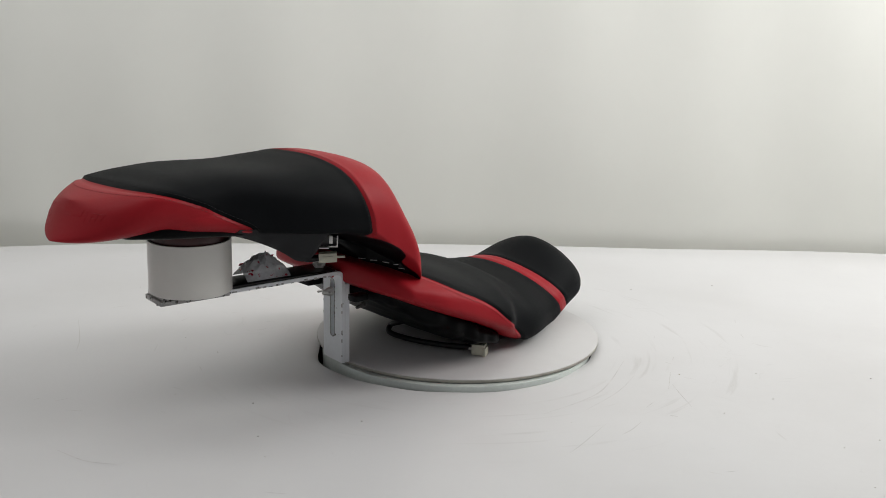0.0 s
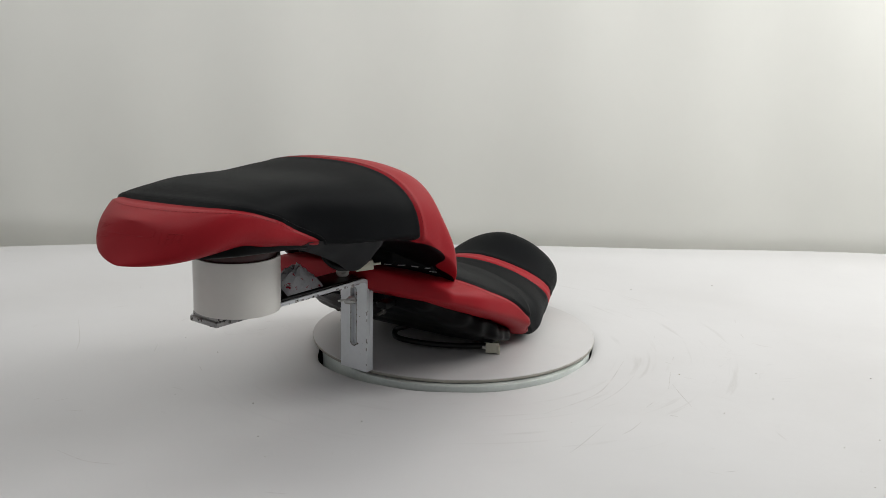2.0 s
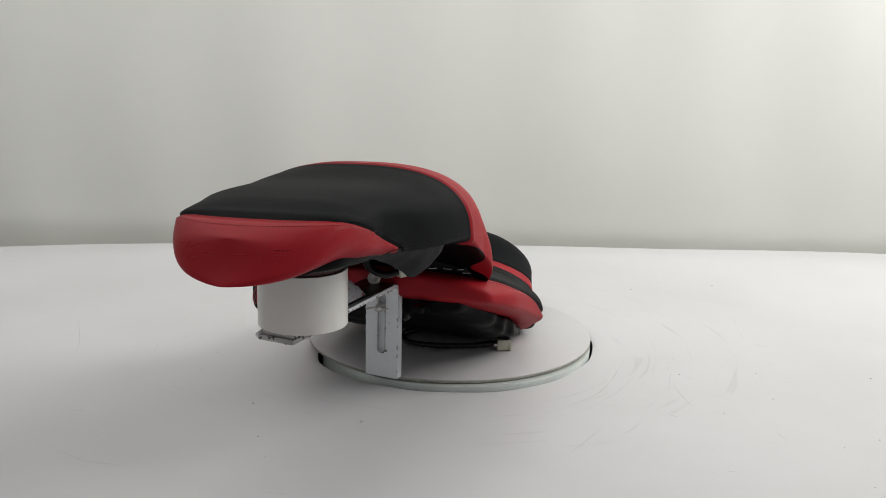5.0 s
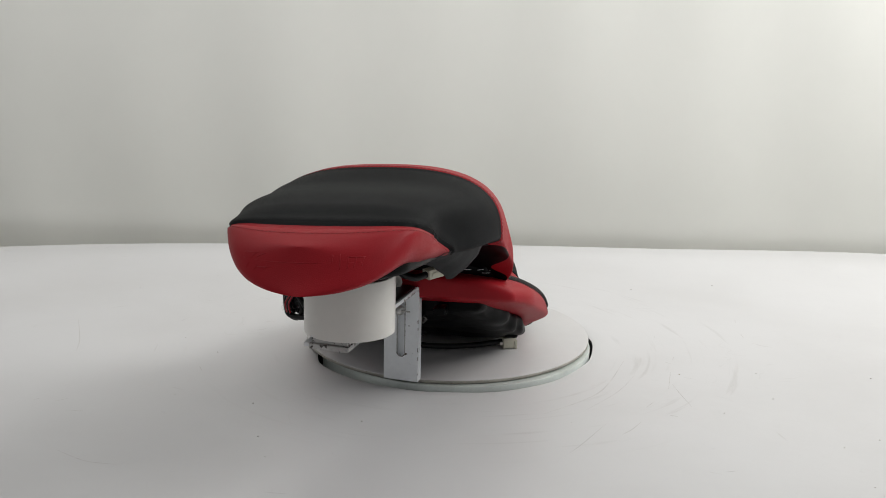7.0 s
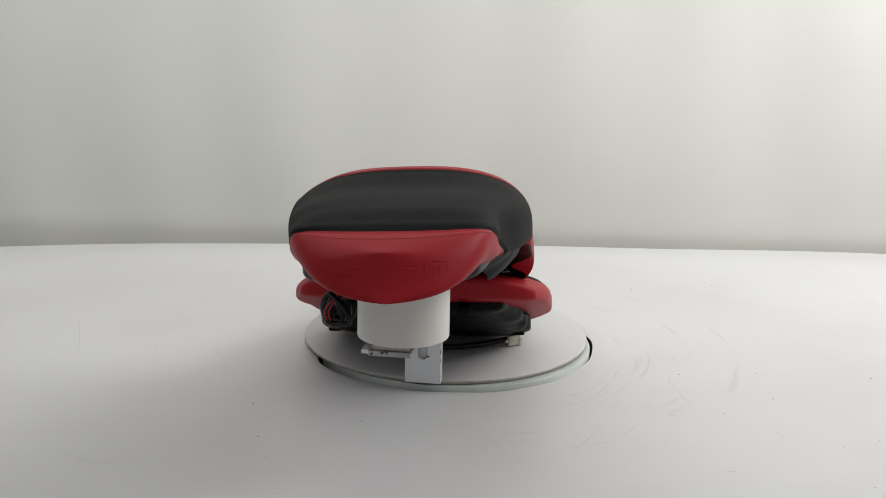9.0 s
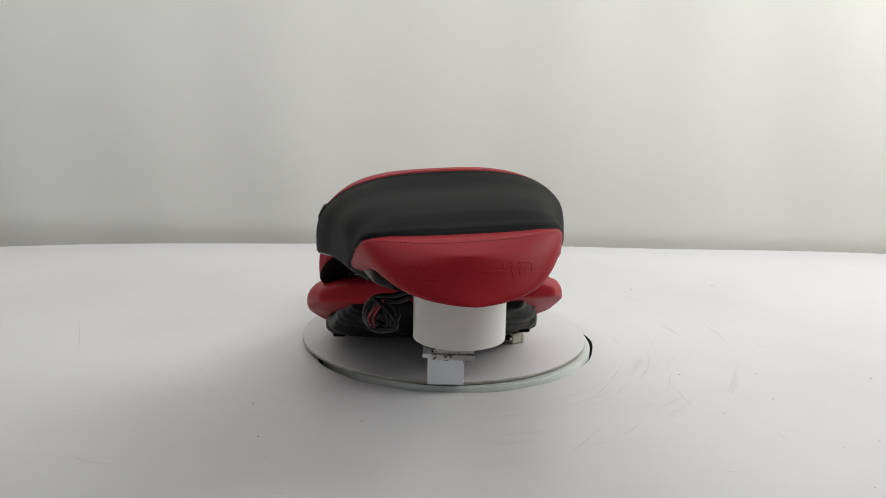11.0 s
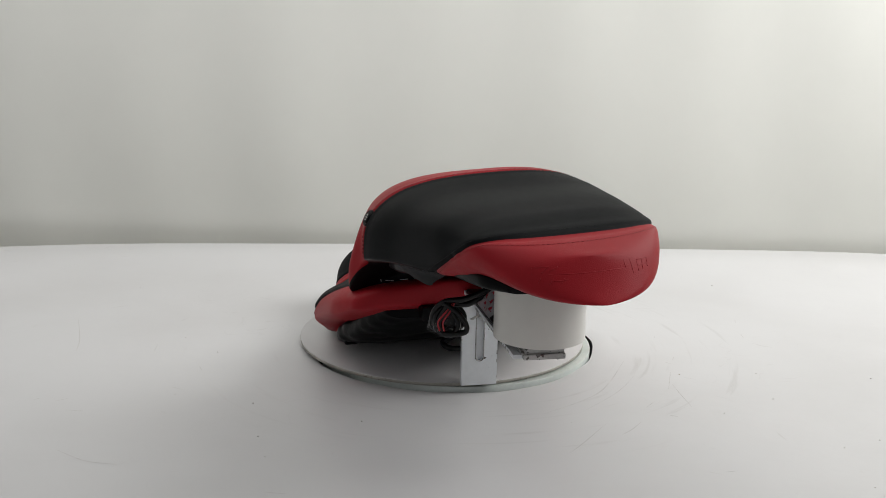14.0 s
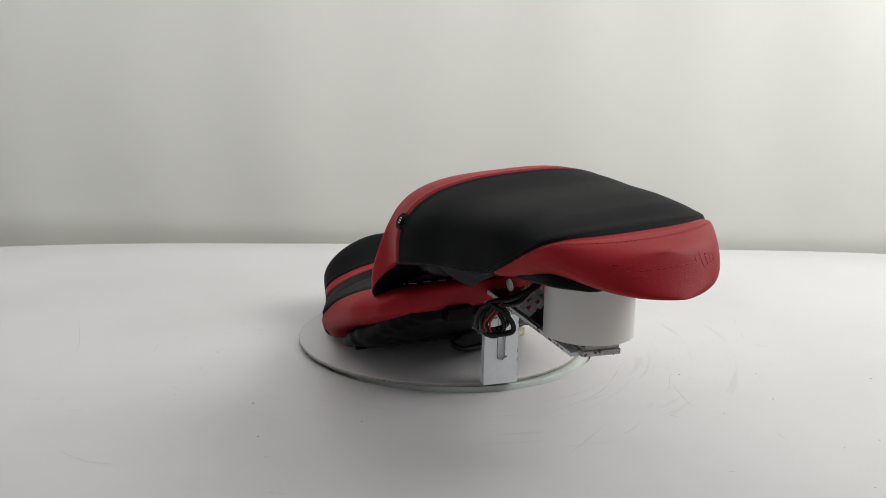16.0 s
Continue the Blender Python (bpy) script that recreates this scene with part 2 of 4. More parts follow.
def build_setting():
    # the white sheet on the table, with the hole for the turntable
    bm = bmesh.new()
    steps, z = 192, -0.012
    rings = []
    for f in (0.0, 0.004, 0.02, 0.05, 0.1, 0.15, 0.2, 0.25, 0.3, 0.375, 0.45, 0.525, 0.6, 0.7, 0.8, 0.985, 1.0):
        ring = []
        for k in range(steps):
            a = 2 * math.pi * k / steps
            c, s = math.cos(a), math.sin(a)
            ro = 1.0 / ((abs(c) / (1.3 if c > 0 else 1.12)) ** 3.4 + (abs(s) / (0.525 if s > 0 else 1.0)) ** 3.4) ** (1 / 3.4)
            ri = 0.1722 + 0.0012 * math.sin(5 * a + 1) + 0.0008 * math.sin(13 * a) + 0.0065 * math.exp(-((a - 3.62) / 0.24) ** 2)
            r = ri + (ro - ri) * f
            up = 0.0035 * noise.noise((r * c * 3, r * s * 3, 0.3)) * min(1, f * 6)
            # a slack swell of the sheet in front of the turntable
            px, py = r * c, r * s
            ax = px + 0.015 - 0.33 * (py + 0.2)
            swell = ease(ax, -0.08, 0.05) * ease(-ax, -0.6, -0.05) * ease(-py, 0.16, 0.30)
            up += 0.0075 * swell
            if f == 1.0:
                up -= 0.004
            if f <= 0.05:
                up += 0.0022
            if f == 0.0:
                up -= 0.0016
            ring.append(bm.verts.new((r * c, r * s + 0.045 * r * c, z + up)))
        rings.append(ring)
    for a, b in zip(rings, rings[1:]):
        for k in range(steps):
            bm.faces.new((a[k], b[k], b[(k + 1) % steps], a[(k + 1) % steps]))
    low = [bm.verts.new((v.co.x * 1.006, v.co.y * 1.006, -0.3)) for v in rings[-1]]
    for k in range(steps):
        bm.faces.new((rings[-1][k], low[k], low[(k + 1) % steps], rings[-1][(k + 1) % steps]))
    tree = BVHTree.FromBMesh(bm)
    tagged(part("table_sheet", bm, SHEET), "white plastic sheet spread over the table, scuffed and dusty", "table cover", kind="structure")
    build_scuffs(tree)
    # dark housing under the hole
    bm = bmesh.new()
    lathe(bm, [(0.2, -0.024), (0.2, -0.11), (0.0005, -0.11), (0.0005, -0.105), (0.195, -0.105), (0.195, -0.024)], 64, close=True)
    tagged(part("turntable_housing", bm, WELL), "dark round housing under the turntable, below the sheet", "housing", kind="structure")
    # backdrop of hanging cloth with soft upright folds
    bm = bmesh.new()
    n = 260
    heights = [-0.75, -0.5, -0.3, -0.22, -0.18, -0.15, -0.125, -0.10, -0.08, -0.06, -0.03, 0.0] + [0.05 * k for k in range(1, 25)] + [1.4, 1.9, 2.6]
    cols = []
    for k in range(n + 1):
        x = -3 + 6 * k / n
        col = []
        for zz in heights:
            y = 0.93 + 0.0026 * math.sin(x * 4.3 + 0.5 + 0.5 * zz) + 0.0022 * math.sin(x * 9.7 + 1.1 - 0.9 * zz) + 0.006 * noise.noise((x * 2.2 + 0.9 * zz, zz * 0.6, 4.2)) + 0.0016 * math.sin(x * 23 + 1.5 * zz) + 0.004 * noise.noise((x * 5 + 2 * zz, zz * 2.2, 8.1))
            # the foot is bent back to shape a shaded band above the table edge
            y += 0.5 * max(0, -0.09 - zz) ** 1.1
            col.append(bm.verts.new((x, y, zz)))
        cols.append(col)
    for a, b in zip(cols, cols[1:]):
        for j in range(len(heights) - 1):
            bm.faces.new((a[j], b[j], b[j + 1], a[j + 1]))
    tagged(part("backdrop", bm, CLOTH), "white cloth backdrop hanging in soft folds behind the table", "backdrop", kind="structure")
    bm = bmesh.new()
    box(bm, (-3, -3, -0.8), (3, 3, -0.75))
    tagged(part("floor", bm, CLOTH, smooth=False), "pale studio floor under the table", "floor", kind="structure")


# ---- turntable with the seat stand ----
def build_turntable():
    tt = thing("turntable", "round white board on a metal turntable set into the sheet", "turntable")
    TURNING.append(tt)
    lathe(ring := bmesh.new(), [(0.150, -0.06), (0.1665, -0.06), (0.1678, -0.050), (0.1678, -0.0070), (0.1670, -0.0056), (0.150, -0.0056)], 128)
    part("ring", ring, STEEL, tt, "bare metal ring", sharp=40)
    lathe(bm := bmesh.new(), [(0.02, -0.0055), (0.1735, -0.0055), (0.1773, -0.0050), (0.1784, -0.0044), (0.1786, -0.0018), (0.1780, -0.0006)], 160, (-0.0134, 0.0160))
    part("board_edge", bm, BOARD_EDGE, tt, "worn brownish edge of the board")
    lathe(bm := bmesh.new(), [(0.02, -0.0022), (0.1781, -0.0022), (0.1784, -0.0010), (0.1773, 0.0), (0.02, 0.0)], 160, (-0.0134, 0.0160))
    part("board", bm, BOARD, tt, "white board top", sharp=50)

    st = thing("seat_stand", "white-painted bent steel bar stand with slot and pipe, chipped", "stand")
    TURNING.append(st)
    m = pose(-0.0362, -0.1676, 0, 0, 0, -8.4)
    # bent bar: upright with a slot, bend, arm
    hw, th = 0.0203, 0.0042
    bm = bmesh.new()
    slot_w, z0, z1 = 0.0046, 0.033, 0.094
    outline = []
    for k in range(13):
        a = math.pi + math.pi * k / 12
        outline.append((slot_w * math.cos(a), z0 + slot_w * math.sin(a)))
    for k in range(13):
        a = math.pi * k / 12
        outline.append((slot_w * math.cos(a), z1 + slot_w * math.sin(a)))
    # front and back plates round the slot
    def plate(y):
        lo, hi = -0.0, 0.1025
        inner = [bm.verts.new((px, y, pz)) for px, pz in outline]
        outer = []
        for px, pz in outline:
            d = Vector((px, pz - (z0 if pz < 0.06 else z1)))
            k = hw / max(abs(d.x), 1e-6)
            room = (z0 - lo) if pz < 0.06 else (hi - z1)
            k = min(k, room / max(abs(d.y), 1e-6))
            outer.append(bm.verts.new((d.x * k, y, (z0 if pz < 0.06 else z1) + d.y * k)))
        corners = {}
        for sx in (-1, 1):
            for zz in (lo, hi):
                corners[sx, zz] = bm.verts.new((sx * hw, y, zz))
        n = len(outline)
        for k in range(n):
            bm.faces.new((inner[k], inner[(k + 1) % n], outer[(k + 1) % n], outer[k]))
        for k in range(n):
            a, b = outer[k], outer[(k + 1) % n]
            if abs(a.co.x - b.co.x) > 1e-5 and abs(a.co.z - b.co.z) > 1e-5:
                c = corners[1 if a.co.x + b.co.x > 0 else -1, lo if a.co.z + b.co.z < 0.12 else hi]
                bm.faces.new((a, b, c))
        return inner
    fr, bk = plate(-th), plate(0.0)
    n = len(outline)
    for k in range(n):
        bm.faces.new((fr[k], bk[k], bk[(k + 1) % n], fr[(k + 1) % n]))
    for sx in (-1, 1):
        bm.faces.new([bm.verts.new(v) for v in ((sx * hw, -th, 0), (sx * hw, 0, 0), (sx * hw, 0, 0.1025), (sx * hw, -th, 0.1025))])
    # bend and arm, swept
    rows = []
    for k in range(9):
        a = math.pi / 2 * k / 8
        cy, cz = -th - 0.006, 0.1025
        rows.append((cy + (0.006 + th) * math.cos(a), cz + (0.006 + th) * math.sin(a), cy + 0.006 * math.cos(a), cz + 0.006 * math.sin(a)))
    rows.append((-0.222, 0.1108, -0.222, 0.107))
    prev = None
    for oy, oz, iy, iz in rows:
        ring_v = [bm.verts.new(v) for v in ((-hw, oy, oz), (hw, oy, oz), (hw, iy, iz), (-hw, iy, iz))]
        if prev:
            for k in range(4):
                bm.faces.new((prev[k], prev[(k + 1) % 4], ring_v[(k + 1) % 4], ring_v[k]))
        prev = ring_v
    bm.faces.new(prev)
    bmesh.ops.remove_doubles(bm, verts=bm.verts, dist=1e-5)
    bmesh.ops.recalc_face_normals(bm, faces=bm.faces)
    bm.transform(m)
    part("bent_bar", bm, PAINT, st, "white-painted steel bar with chipped edges", smooth=True, sharp=35)
    bm = bmesh.new()
    rim = [(px, -th - 0.0001 + 0.0004 * noise.noise((px * 400, pz * 300, 1)), pz) for px, pz in outline]
    tube(bm, [Vector(p) for p in rim + rim[:1]], 0.0007, 6)
    bm.transform(m)
    part("slot_edge", bm, WORN, st, "dark worn edge of the slot")
    # the lower bar behind it, bolted to it and screwed to the board
    bm = bmesh.new()
    box(bm, (-hw + 0.0006, 0.0004, 0.0), (hw + 0.0004, 0.0066, 0.0965), 0.0012, m)
    part("lower_bar", bm, PAINT, st, "white-painted flat bar behind the slotted one", sharp=40)
    # worn edges along the bar
    for sx in (-1, 1):
        bm = bmesh.new()
        for k in range(26):
            y = -0.012 - 0.22 * random.random()
            ln = random.uniform(0.001, 0.006)
            box(bm, (sx * hw - 0.0002, y - ln, 0.1075), (sx * hw + 0.0001, y, 0.1075 + random.uniform(0.001, 0.0028)))
        for k in range(7):
            zz = 0.004 + 0.09 * random.random()
            box(bm, (sx * hw - 0.0008, -th - 0.0001, zz), (sx * hw + 0.0001, -th + 0.001, zz + random.uniform(0.001, 0.004)))
        bm.transform(m)
        tagged(part("paint_chips", bm, WORN, st, "dark chips along the bar's edge", smooth=False), kind="stuff")
    bm = bmesh.new()
    box(bm, (-0.0185, -0.19, 0.1118), (0.0185, -0.012, 0.1150), 0.0008, m)
    part("rubber_strip", bm, RUBBER, st, "dark rubber strip on the arm")
    # end plates under the pipe
    bm = bmesh.new()
    box(bm, (-0.012, -0.230, 0.1078), (0.028, -0.15, 0.1130), 0.0008, m)
    box(bm, (-0.010, -0.2275, 0.1132), (0.0275, -0.15, 0.1181), 0.0010, m)
    part("end_plate", bm, WORN, st, "worn bare steel plates under the pipe", sharp=40)
    bm = bmesh.new()
    lathe(bm, [(0.0415, 0.1182), (0.0440, 0.1182), (0.0440, 0.1745), (0.0415, 0.1745)], 96, (-0.0506, -0.3566), close=True)
    part("pipe", bm, PIPE, st, "short length of white plastic pipe", sharp=40)
    bm = bmesh.new()
    lathe(bm, [(0.001, 0.16), (0.0405, 0.16), (0.0408, 0.182), (0.039, 0.1875), (0.001, 0.1875)], 64, (-0.0506, -0.3566))
    part("pipe_padding", bm, PADDING, st, "dark padding in the pipe's mouth, a red reflection put into its colour")
    # wing bolt through the slot
    bm = bmesh.new()
    q = m @ pose(0.0, -th, 0.0835, 90, 0, 0)
    lathe(bm, [(0.0045, 0.0), (0.0052, 0.001), (0.0052, 0.005), (0.0036, 0.009), (0.0028, 0.013)], 20, m=q)
    for sx in (-1, 1):
        tube(bm, [q @ Vector(v) for v in ((sx * 0.002, 0, 0.005), (sx * 0.008, sx * 0.001, 0.008), (sx * 0.013, sx * 0.002, 0.012))], 0.0024, 8, 0.5)
    part("wing_bolt", bm, ZINC, st, "dull metal wing bolt")
    bm = bmesh.new()
    lathe(bm, [(0.006, -0.001), (0.006, 0.004), (0.0032, 0.0045), (0.0032, 0.012)], 6, m=m @ pose(0, 0.0068, 0.0835, -90, 0, 0))
    part("nut", bm, ZINC, st, smooth=False)


# ---- the seats: lofted sections ----
# along, half width, top, widest height, bottom, fullness above and below, sideways, twist
PILLION = [(-0.480, 0.0865, 0.2354, 0.2067, 0.1899, 3.091, 2.772, -0.0007, -0.0150),
           (-0.455, 0.0868, 0.2413, 0.2203, 0.1883, 3.223, 2.431, 0.0022, 0.0021),
           (-0.430, 0.0888, 0.2449, 0.2261, 0.1924, 3.402, 2.582, 0.0008, -0.0014),
           (-0.395, 0.0942, 0.2499, 0.2165, 0.1900, 3.647, 3.377, -0.0003, 0.0126),
           (-0.360, 0.0994, 0.2504, 0.2116, 0.1849, 4.053, 4.104, -0.0034, 0.0178),
           (-0.280, 0.1161, 0.2471, 0.1931, 0.1785, 3.676, 7.000, 0.0003, 0.0108),
           (-0.210, 0.1288, 0.2525, 0.1854, 0.1670, 2.465, 6.969, -0.0036, 0.0261),
           (-0.165, 0.1227, 0.2434, 0.1600, 0.1500, 3.082, 6.996, 0.0030, -0.0150),
           (-0.140, 0.1289, 0.1979, 0.1380, 0.1245, 2.533, 7.319, -0.0010, 0.0300),
           (-0.122, 0.1291, 0.1659, 0.1150, 0.1010, 2.169, 7.370, 0.0030, -0.0200)]
RIDER = [(-0.170, 0.1267, 0.1274, 0.1045, 0.0977, 2.478, 3.600, -0.0001, -0.0007),
           (-0.100, 0.1483, 0.1178, 0.0800, 0.0646, 2.637, 3.500, 0.0005, 0.0040),
           (-0.020, 0.1508, 0.0969, 0.0504, 0.0329, 2.647, 3.800, 0.0012, -0.0100),
           (0.015, 0.1310, 0.0923, 0.0357, 0.0120, 2.448, 4.852, -0.0010, -0.0020),
           (0.050, 0.1254, 0.0766, 0.0275, 0.0015, 2.364, 4.594, -0.0004, -0.0080),
           (0.110, 0.1011, 0.0805, 0.0300, 0.0015, 1.706, 4.234, -0.0001, -0.0031),
           (0.170, 0.0842, 0.0991, 0.0442, 0.0172, 1.762, 4.104, -0.0006, 0.0064),
           (0.220, 0.0825, 0.0719, 0.0447, 0.0285, 1.877, 4.037, -0.0003, -0.0004)]


def sections(table, start, end, caps, keep, plan, lean, n, m):
    """The surface as a grid of points: rows along the seat, columns round it.
    plan: how square the two ends are from above; lean: slope of the rear end above and below its widest line, and of the front end."""
    round_end = 1 - (1 - np.linspace(0, 0.96, 46) ** 2.5) ** 0.4
    first, last = start + caps[0] * round_end, end - caps[1] * round_end[::-1]
    s = np.concatenate([first, np.linspace(first[-1], last[0], n)[1:-1], last])
    h, a, w, b, nu, nl, dx, twist = (column(s, table, k) for k in range(1, 9))
    b = np.minimum(b, w - 0.0005)
    qa = np.clip((start + caps[0] - s) / caps[0], 0, 1)
    qb = np.clip((s - end + caps[1]) / caps[1], 0, 1)
    ea, eb = np.maximum(0, 1 - qa ** plan[0]) ** (1 / plan[0]), np.maximum(0, 1 - qb ** plan[1]) ** (1 / plan[1])
    e = ea * eb
    ev = (keep[0] + (1 - keep[0]) * ea) * (keep[1] + (1 - keep[1]) * eb)
    th = np.arange(m) / m * 2 * np.pi
    c, sn = np.cos(th), np.sin(th)
    up = (sn > 0)[None]
    ex = np.where(up, 2 / nu[:, None], 2 / nl[:, None])
    x = np.sign(c)[None] * np.abs(c)[None] ** ex * (h * e)[:, None]
    rise = np.sign(sn)[None] * np.abs(sn)[None] ** ex * np.where(up, (a - w)[:, None], (w - b)[:, None]) * ev[:, None]
    y = s[:, None] + rise * (qa[:, None] ** 2 * np.where(rise > 0, lean[0], lean[1]) + qb[:, None] ** 2 * lean[2])
    return np.stack([x + dx[:, None], y, w[:, None] + rise + twist[:, None] * x], -1)


def grid_normals(g):
    du = np.gradient(g, axis=0)
    dv = np.roll(g, -1, 1) - np.roll(g, 1, 1)
    n = np.cross(dv, du)
    n /= np.linalg.norm(n, axis=2)[..., None] + 1e-9
    out = g - g.mean(1, keepdims=True)
    return n * np.sign(np.median((n * out).sum(2)))


def groove(g, field, width, depth, raise_by=0.0):
    """Presses a seam into the surface where field is near nought, with puffed vinyl on both sides."""
    n = grid_normals(g)
    d = -depth * np.exp(-(field / width) ** 2) + raise_by * np.exp(-((np.abs(field) - 3 * width) / (2 * width)) ** 2)
    return g + n * d[..., None]


def panels(g, owner_fields):
    """Cuts the grid along the fields: {key: (points, faces)}, key a tuple of signs."""
    n, m = g.shape[:2]
    out = {}

    def emit(poly, key):
        verts, faces, index = out.setdefault(key, ([], [], {}))
        ids = []
        for p in poly:
            k = (round(p[0] * 2e5), round(p[1] * 2e5), round(p[2] * 2e5))
            if k not in index:
                index[k] = len(verts)
                verts.append(tuple(p[:3]))
            if not ids or ids[-1] != index[k]:
                ids.append(index[k])
        if len(ids) > 1 and ids[0] == ids[-1]:
            ids.pop()
        if len(set(ids)) >= 3:
            faces.append(ids)

    full = np.concatenate([g] + [f[..., None] for f in owner_fields], -1)
    count = len(owner_fields)
    for i in range(n - 1):
        for j in range(m):
            q = [full[i, j], full[i, (j + 1) % m], full[i + 1, (j + 1) % m], full[i + 1, j]]
            pieces = [(q, ())]
            for f in range(count):
                nxt = []
                for poly, key in pieces:
                    v = [p[3 + f] for p in poly]
                    if min(v) >= 0 or max(v) < 0:
                        nxt.append((poly, key + (min(v) >= 0,)))
                        continue
                    for sign in (True, False):
                        cut = []
                        for k in range(len(poly)):
                            a, b = poly[k], poly[(k + 1) % len(poly)]
                            va, vb = a[3 + f], b[3 + f]
                            if (va >= 0) == sign:
                                cut.append(a)
                            if (va >= 0) != (vb >= 0):
                                cut.append(a + (b - a) * (va / (va - vb)))
                        if len(cut) >= 3:
                            nxt.append((cut, key + (sign,)))
                pieces = nxt
            for poly, key in pieces:
                emit(poly, key)
    return out


def contour(g, field, keep=None):
    """The lines on the grid along which field is nought, as lists of points."""
    n, m = field.shape
    nrm = grid_normals(g)
    links, where = {}, {}

    def cross(a, b):
        key = (a, b) if a < b else (b, a)
        if key not in where:
            t = field[a] / (field[a] - field[b])
            where[key] = (g[a] + (g[b] - g[a]) * t, nrm[a])
        return key

    for i in range(n - 1):
        for j in range(m):
            c = [(i, j), (i, (j + 1) % m), (i + 1, (j + 1) % m), (i + 1, j)]
            hit = [cross(c[k], c[(k + 1) % 4]) for k in range(4) if (field[c[k]] >= 0) != (field[c[(k + 1) % 4]] >= 0)]
            if len(hit) == 2 and (keep is None or (keep(where[hit[0]][0]) and keep(where[hit[1]][0]))):
                links.setdefault(hit[0], []).append(hit[1])
                links.setdefault(hit[1], []).append(hit[0])
    lines, seen = [], set()
    for first in sorted(links, key=lambda k: len(links[k])):
        if first in seen:
            continue
        line, at = [], first
        while at is not None and at not in seen:
            seen.add(at)
            line.append(where[at])
            at = next((k for k in links[at] if k not in seen), None)
        if len(line) > 3:
            lines.append(line)
    return lines


def stitches(lines, pitch, length, r, lift=0.0003):
    """Short threads along the lines, one after the other."""
    bm = bmesh.new()
    for line in lines:
        pts = [Vector(p) for p, _ in line]
        ns = [Vector(q) for _, q in line]
        run = [0.0]
        for a, b in zip(pts, pts[1:]):
            run.append(run[-1] + (b - a).length)

        def at(d):
            k = max(j for j in range(len(run) - 1) if run[j] <= d) if d > 0 else 0
            t = (d - run[k]) / max(run[k + 1] - run[k], 1e-9)
            return pts[k].lerp(pts[k + 1], min(t, 1)), ns[k]

        d = pitch * 0.3
        while d + length < run[-1]:
            (a, na), (b, nb) = at(d), at(d + length)
            u = (b - a)
            if u.length > 1e-5:
                v = u.normalized().cross(na).normalized() * r
                w = na * r
                ends = [[bm.verts.new(p + na * lift + o * f) for o in (v, w, -v, -w)] for p, f in ((a, 0.5), (a.lerp(b, 0.2), 1), (a.lerp(b, 0.8), 1), (b, 0.5))]
                for e0, e1 in zip(ends, ends[1:]):
                    for k in range(4):
                        bm.faces.new((e0[k], e0[(k + 1) % 4], e1[(k + 1) % 4], e1[k]))
                bm.faces.new(ends[0][::-1])
                bm.faces.new(ends[-1])
            d += pitch
    return bm


def panel_part(name, data, mat, parent, label, to):
    verts, faces, _ = data
    me = bpy.data.meshes.new(name)
    me.from_pydata(verts, [], faces)
    me.materials.append(mat)
    me.shade_smooth()
    ob = new(name, me)
    ob.parent = parent
    ob.matrix_basis = to
    ob["label"] = label
    return ob


def lean_pose(x0, yaw, roll, z=0.2):
    """The seat's place on the turntable: turned by yaw, rolled about an axis at height z."""
    return Matrix.Translation((x0, 0, 0)) @ Matrix.Rotation(yaw, 4, "Z") @ Matrix.Translation((0, 0, z)) @ Matrix.Rotation(-roll, 4, "Y") @ Matrix.Translation((0, 0, -z))


def slab(rows, m=40, power=4.0):
    """A closed base tray: rows of along, half width, top, bottom."""
    bm = bmesh.new()
    rings = []
    s = np.linspace(rows[0][0], rows[-1][0], 60)
    hw, zt, zb = (column(s, rows, k) for k in (1, 2, 3))
    for i in range(len(s)):
        ring = []
        for k in range(m):
            a = 2 * math.pi * (k + 0.5) / m
            c, sn = math.cos(a), math.sin(a)
            x = math.copysign(abs(c) ** (2 / power), c) * hw[i]
            z = (zt[i] + zb[i]) / 2 + math.copysign(abs(sn) ** (2 / power), sn) * (zt[i] - zb[i]) / 2
            ring.append(bm.verts.new((x, s[i], z)))
        rings.append(ring)
    for a, b in zip(rings, rings[1:]):
        for k in range(m):
            bm.faces.new((a[k], a[(k + 1) % m], b[(k + 1) % m], b[k]))
    bm.faces.new(rings[0][::-1])
    bm.faces.new(rings[-1])
    bmesh.ops.recalc_face_normals(bm, faces=bm.faces)
    return bm


PILLION_AT = lean_pose(-0.0383, -0.0506, 0.0476)
RIDER_AT = lean_pose(-0.0378, -0.0568, 0.0199)


TAIL_SEAM = [(-0.50, 0.2402), (-0.455, 0.2402), (-0.44, 0.2393), (-0.43, 0.2360), (-0.42, 0.2315), (-0.395, 0.2180), (-0.37, 0.2040), (-0.352, 0.1945), (-0.34, 0.1880), (-0.3335, 0.1825), (-0.1, -0.15)]


